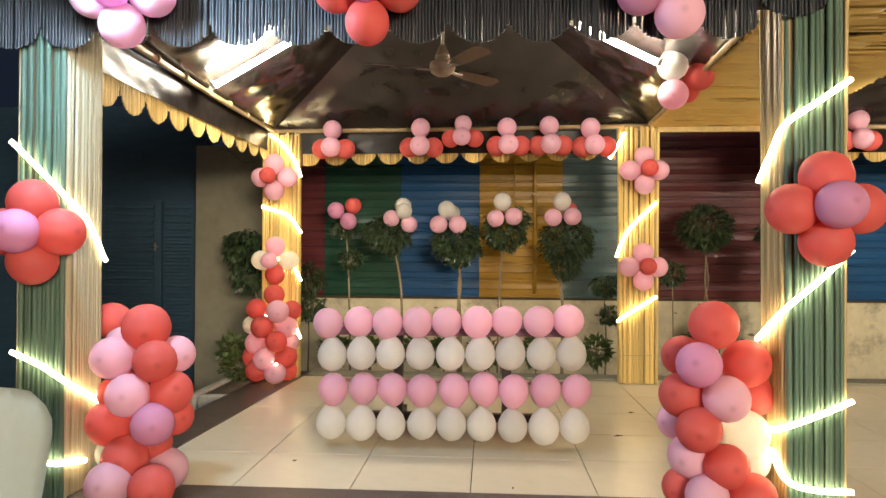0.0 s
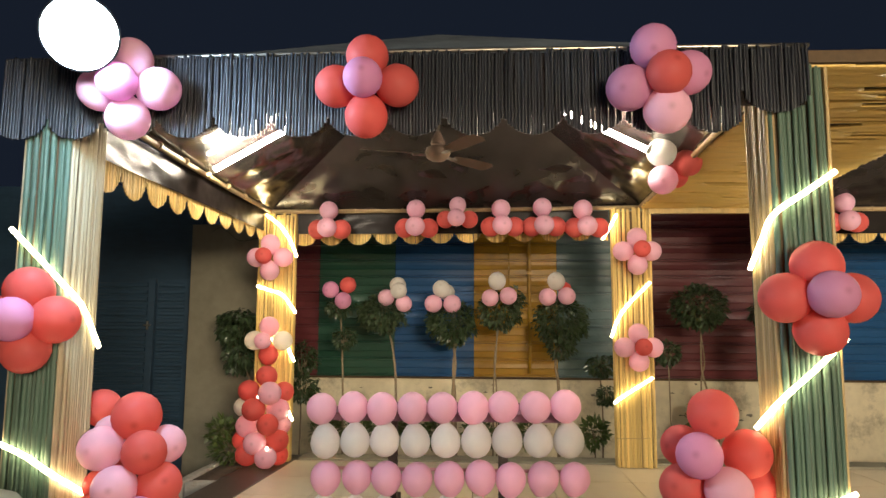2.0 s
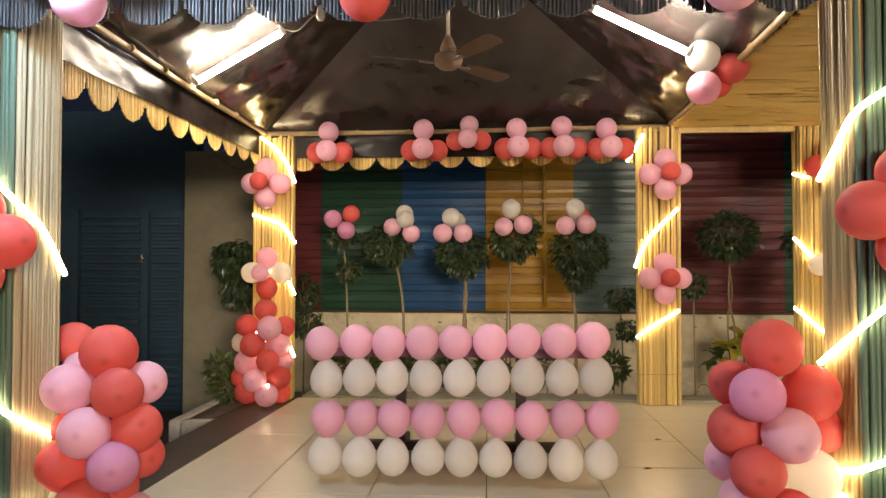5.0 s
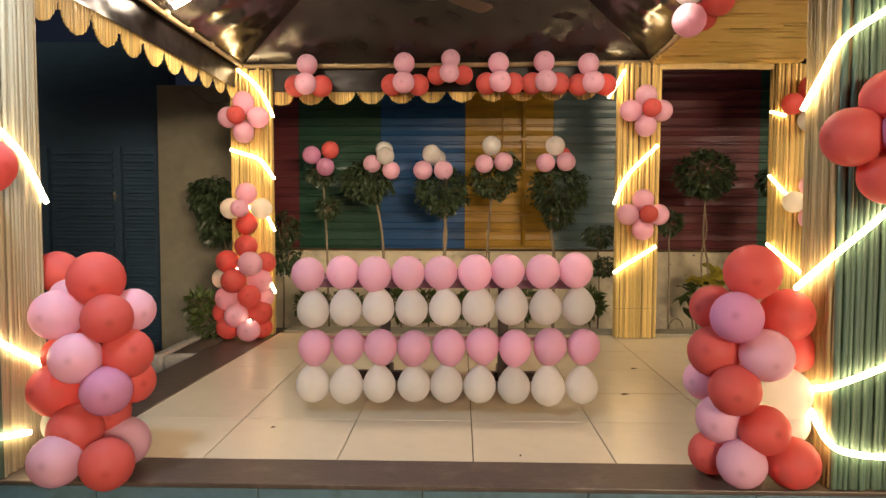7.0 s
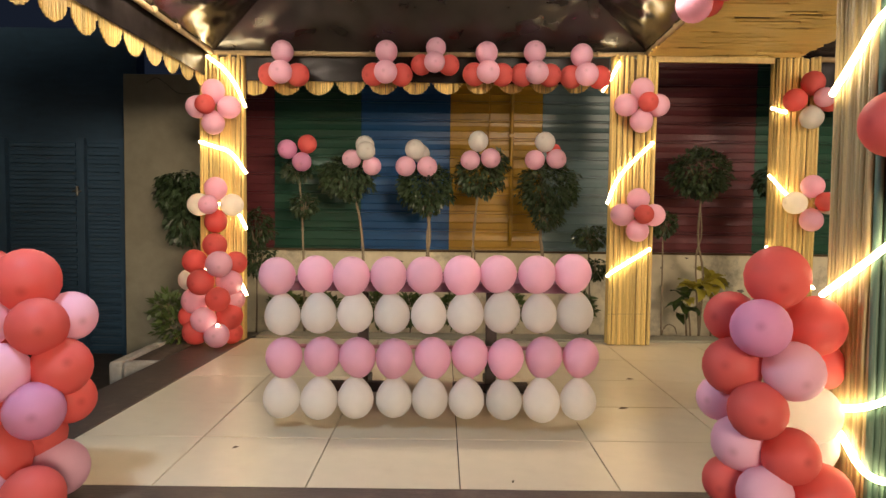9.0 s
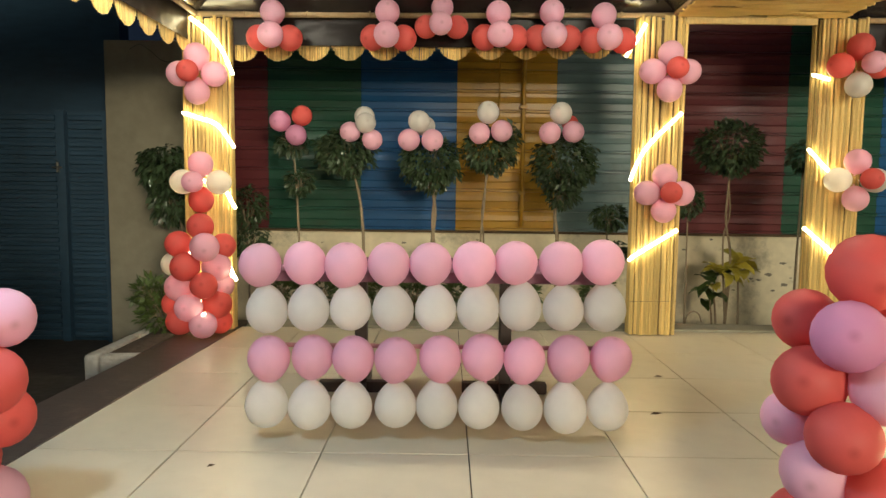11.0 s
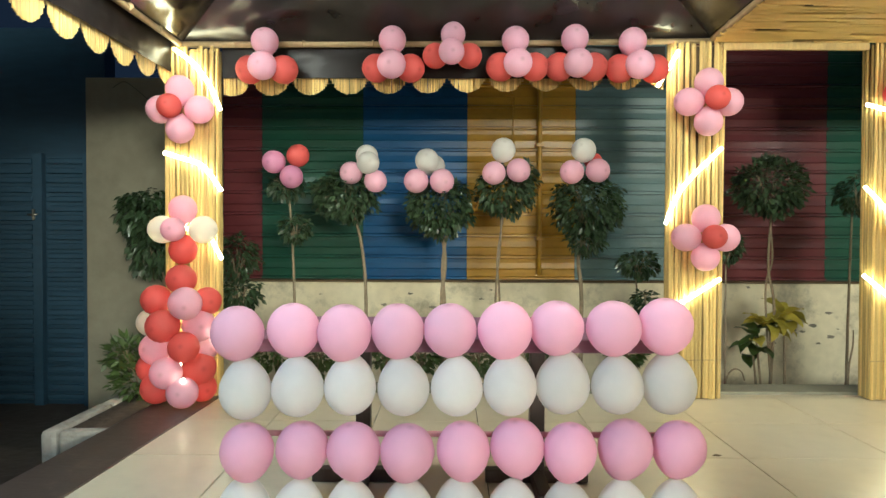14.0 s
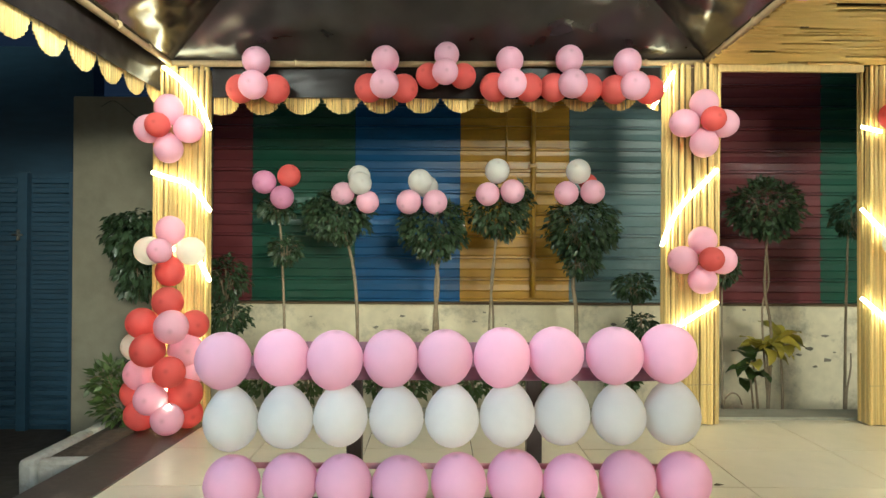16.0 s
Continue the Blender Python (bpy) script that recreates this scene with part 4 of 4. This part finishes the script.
small_tree(FICUS, (0.90, 7.28, -0.22), [([(0.89, 7.28, -0.24), (0.90, 7.28, 0.6), (0.87, 7.26, 0.9), (0.92, 7.22, 1.2)], 0.018)], [((0.93, 7.22, 1.31), (0.30, 0.26, 0.29), 1500), ((0.92, 7.22, 1.05), (0.16, 0.15, 0.12), 260)], 5)
small_tree("young ficus with loose leaf tufts on a thin stem", (1.33, 7.30, -0.22), [([(1.33, 7.30, -0.24), (1.34, 7.30, 0.4), (1.31, 7.27, 0.85)], 0.009)], [((1.325, 7.22, 0.87), (0.16, 0.15, 0.12), 300), ((1.375, 7.22, 0.58), (0.12, 0.11, 0.10), 170)], 6)
small_tree("small ficus with a round head on a long bare stem", (2.39, 7.32, -0.22), [([(2.37, 7.32, -0.24), (2.40, 7.32, 0.5), (2.33, 7.28, 0.85), (2.32, 7.22, 1.25)], 0.012), ([(2.40, 7.33, -0.24), (2.33, 7.32, 0.62), (2.36, 7.28, 0.9), (2.32, 7.24, 1.2)], 0.009)],
           [((2.31, 7.22, 1.46), (0.30, 0.27, 0.25), 1350)], 7, droop=0.5)
small_tree(FICUS, (2.95, 7.30, -0.22), [([(2.95, 7.30, -0.24), (2.96, 7.3, 0.6), (2.93, 7.22, 1.3)], 0.012)], [((2.975, 7.22, 1.40), (0.19, 0.17, 0.17), 330)], 8)
small_tree("young ficus with one small leaf tuft on a thin stem", (2.02, 7.30, -0.22), [([(2.02, 7.30, -0.24), (2.015, 7.30, 0.4), (2.0, 7.27, 0.95)], 0.009)], [((1.995, 7.25, 1.0), (0.14, 0.13, 0.14), 260)], 11)
small_tree("bushy ficus drooping in front of the cream wall", (-2.28, 7.2, -0.1), [([(-2.28, 7.2, -0.1), (-2.26, 7.2, 0.5), (-2.33, 7.2, 1.0)], 0.014)], [((-2.39, 7.2, 1.22), (0.26, 0.24, 0.24), 950), ((-2.36, 7.18, 0.95), (0.18, 0.17, 0.2), 380)], 9, droop=1.4, size=0.075)
small_tree("young ficus with loose leaf tufts on a thin stem", (-1.76, 7.30, -0.22), [([(-1.76, 7.30, -0.24), (-1.75, 7.30, 0.4), (-1.78, 7.26, 0.9)], 0.009)], [((-1.74, 7.24, 0.92), (0.20, 0.18, 0.2), 450), ((-1.72, 7.22, 0.62), (0.18, 0.17, 0.14), 360)], 10)
for k, (x, z, rx) in enumerate(((-1.46, 0.17, 0.20), (-1.12, 0.16, 0.17), (-0.60, 0.18, 0.16), (-0.33, 0.17, 0.14), (0.10, 0.17, 0.19), (1.25, 0.20, 0.14), (0.62, 0.20, 0.14))):
    small_tree("low leafy bedding shrub with yellowish leaves", (x, 7.3, -0.22), [([(x, 7.3, -0.24), (x + 0.01, 7.3, 0.08), (x - 0.01, 7.28, z)], 0.007)], [((x, 7.28, z), (rx, 0.15, 0.15), 230)], 20 + k, LEAF_LIGHT, 0.07, "shrub", "bedding_shrub", 0.1, "bedding shrubs")
small_tree("low shrub with pale green leaves in the whitewashed planter", (-2.2, 6.75, -0.05), [([(-2.2, 6.75, -0.08), (-2.24, 6.73, 0.05), (-2.30, 6.7, 0.22)], 0.008), ([(-2.18, 6.75, -0.08), (-2.16, 6.7, 0.08), (-2.12, 6.66, 0.25)], 0.007)],
           [((-2.23, 6.7, 0.09), (0.24, 0.20, 0.19), 300), ((-2.32, 6.7, 0.25), (0.17, 0.13, 0.13), 130)], 40, LEAF_LIGHT, 0.075, "shrub", "bedding_shrub", 0.0, "bedding shrubs")


# croton with broad leaves, each a part of its own
def broad_leaf(mat, length, width):
    bm = bmesh.new()
    rows = []
    for j in range(7):
        u = j / 6
        w = width * math.sin(math.pi * min(1, u * 0.93 + 0.06)) ** 0.75
        z = 0.10 * length * math.sin(u * 2.6) - 0.35 * length * u * u
        rows.append([bm.verts.new((s * w, u * length, z + abs(s) * w * 0.35 + 0.012 * math.sin(9 * u + s))) for s in (-1, 0, 1)])
    for a, b in zip(rows, rows[1:]):
        for i in range(2):
            bm.faces.new((a[i], a[i + 1], b[i + 1], b[i]))
    return mesh_of("leaf", bm, mat)


CROTON_LEAVES = [broad_leaf(CROTON, 0.20, 0.052), broad_leaf(CROTON, 0.165, 0.058), broad_leaf(CROTON_GREEN, 0.19, 0.062)]
croton = thing("croton_plant", "croton with broad yellow and green leaves on bare stems", "plant", (2.40, 7.34, -0.22))
rg = random.Random(5)
for x0, tip, n, kinds in ((-0.02, (-0.03, 0.60), 9, (0, 1, 0)), (0.10, (0.07, 0.65), 12, (0, 0, 1)), (-0.12, (-0.16, 0.39), 5, (2, 2, 2)), (-0.08, (-0.14, 0.52), 6, (2, 2, 1))):
    part("stem", tube_bm([(x0, 0, 0.0), ((x0 + tip[0]) / 2 + 0.01, 0, tip[1] * 0.5), (tip[0], -0.02, tip[1])], 0.011, 0.007, segs=6), BARK, croton)
    for k in range(n):
        put("leaf", CROTON_LEAVES[rg.choice(kinds)], croton, Matrix.Translation((tip[0] + rg.uniform(-0.02, 0.02), -0.02, tip[1] + rg.uniform(-0.07, 0.06))) @ pose(0, 0, 0, rg.uniform(-25, 50), rg.uniform(-25, 25), k * 360 / n + rg.uniform(-25, 25)))

for pts in ([(2.02, 7.28, -0.22), (2.02, 7.28, -0.02), (2.07, 7.27, 0.06), (2.13, 7.27, 0.04), (2.16, 7.28, -0.03)], [(3.02, 7.4, -0.22), (3.03, 7.4, 0.05), (3.07, 7.42, 0.22), (3.09, 7.45, 0.34)], [(1.76, 7.3, -0.22), (1.75, 7.28, 0.2), (1.78, 7.26, 0.5)]):
    stem = thing("bare_stem", "thin dry bare stem growing below the wall", "plant", pts[0], "bare stems")
    part("stem", tube_bm([Vector(p) - Vector(pts[0]) for p in pts], 0.009, 0.005, segs=6), BARK, stem)
wire = thing("wall_cable", "thin dark cable looped across the cream pier", "cable", (-3.0, 7.862, 2.33))
part("wire", tube_bm([(0, 0, 0), (0.10, -0.004, 0.05), (0.20, -0.004, -0.01), (0.32, -0.004, -0.10), (0.48, -0.004, -0.09), (0.8, -0.004, 0.0)], 0.0025, segs=5), CABLE, wire)

# planter against the platform, with worn whitewashed kerb
planter = thing("planter", "low planter with a worn whitewashed stone kerb and dark soil", "planter", (-2.2, 6.8, -0.4))
for nm, b in (("kerb_stone", (-0.20, -0.11, -1.0, -0.35, -0.1, 0.385)), ("kerb_stone", (-0.20, -0.11, -0.34, 0.3, -0.1, 0.38)), ("kerb_stone", (-0.20, -0.11, 0.31, 1.0, -0.1, 0.382)), ("kerb_stone", (-0.105, 0.165, -1.0, -0.90, -0.1, 0.38))):
    bm = box_bm(*b, 0.025)
    for v in bm.verts:
        v.co += Vector((1, 1, 1)) * 0.012 * noise.noise(v.co * 9)
    part(nm, bm, WHITEWASH, planter)
part("soil", box_bm(-0.10, 0.165, -0.90, 1.0, -0.1, 0.362, 0.0), SOIL, planter)

# ---- plastic chair out in front ----
chair = thing("plastic_chair", "pale moulded plastic chair standing before the platform", "chair", (-1.40, 1.96, -0.135))
part("seat", box_bm(-0.23, 0.23, -0.24, 0.20, 0.40, 0.43, 0.012), PLASTIC, chair)
bm = bmesh.new()
rows = []
for j in range(13):
    u = j / 12
    w = 0.235 + 0.02 * u if u < 0.75 else 0.25 - 0.085 * ((u - 0.75) / 0.25) ** 2.4
    rows.append([bm.verts.new((w * s, 0.20 + 0.09 * u - 0.05 * s * s, 0.415 + 0.475 * u)) for s in [k / 5 - 1 for k in range(11)]])
for a, b in zip(rows, rows[1:]):
    for i in range(10):
        bm.faces.new((a[i], a[i + 1], b[i + 1], b[i]))
bmesh.ops.solidify(bm, geom=bm.faces[:], thickness=0.022)
part("backrest", bm, PLASTIC, chair)
for sx in (-1, 1):
    for sy in (-0.22, 0.18):
        part("leg", tube_bm([(sx * 0.21, sy * 0.95, 0.42), (sx * 0.25, sy * 1.15, 0.003)], 0.024, 0.018, segs=8), PLASTIC, chair)

# ---- litter on the floor ----
for x, y, a, s in ((0.98, 4.71, 20, 0.035), (0.262, 3.665, 70, 0.014), (-0.95, 4.02, 40, 0.018), (1.32, 4.62, 100, 0.02), (1.2, 5.38, 10, 0.03)):
    bit = thing("dry_leaf", "small dry curled leaf lying on the tiles", "litter", (x, y, 0.004), "litter on the floor")
    bm = bmesh.new()
    vs = [bm.verts.new(p) for p in ((-s, 0, 0.002), (-s * 0.2, s * 0.3, 0.008), (s, 0, 0.003), (0, -s * 0.25, 0.001))]
    bm.faces.new(vs)
    bmesh.ops.solidify(bm, geom=bm.faces[:], thickness=0.0015)
    part("blade", bm, CORE, bit, m=pose(0, 0, 0, 0, 0, a))

# ---- floor tiles ----
floor = thing("floor", "glossy cream ceramic floor tiles with thin dark joints", "floor", kind="structure")
xs = [X0, -1.15, -0.552, 0.05, 0.674, 1.333, 2.07] + [2.07 + 0.65 * k for k in range(1, 6)] + [X1]
ys = [Y0, 4.18, 4.755, 5.365, 5.985, 6.595, Y1]
tiles = {}
for xa, xb in zip(xs, xs[1:]):
    for ya, yb in zip(ys, ys[1:]):
        w, d = round(xb - xa, 3), round(yb - ya, 3)
        if w < 0.02 or d < 0.02:
            continue
        if (w, d) not in tiles:
            tiles[w, d] = mesh_of("tile", box_bm(0.0025, w - 0.0025, 0.0025, d - 0.0025, -0.0115, 0.0, 0.0015), TILE)
        put("tile", tiles[w, d], floor, Matrix.Translation((xa, ya, rng.uniform(-0.0006, 0.0006))))
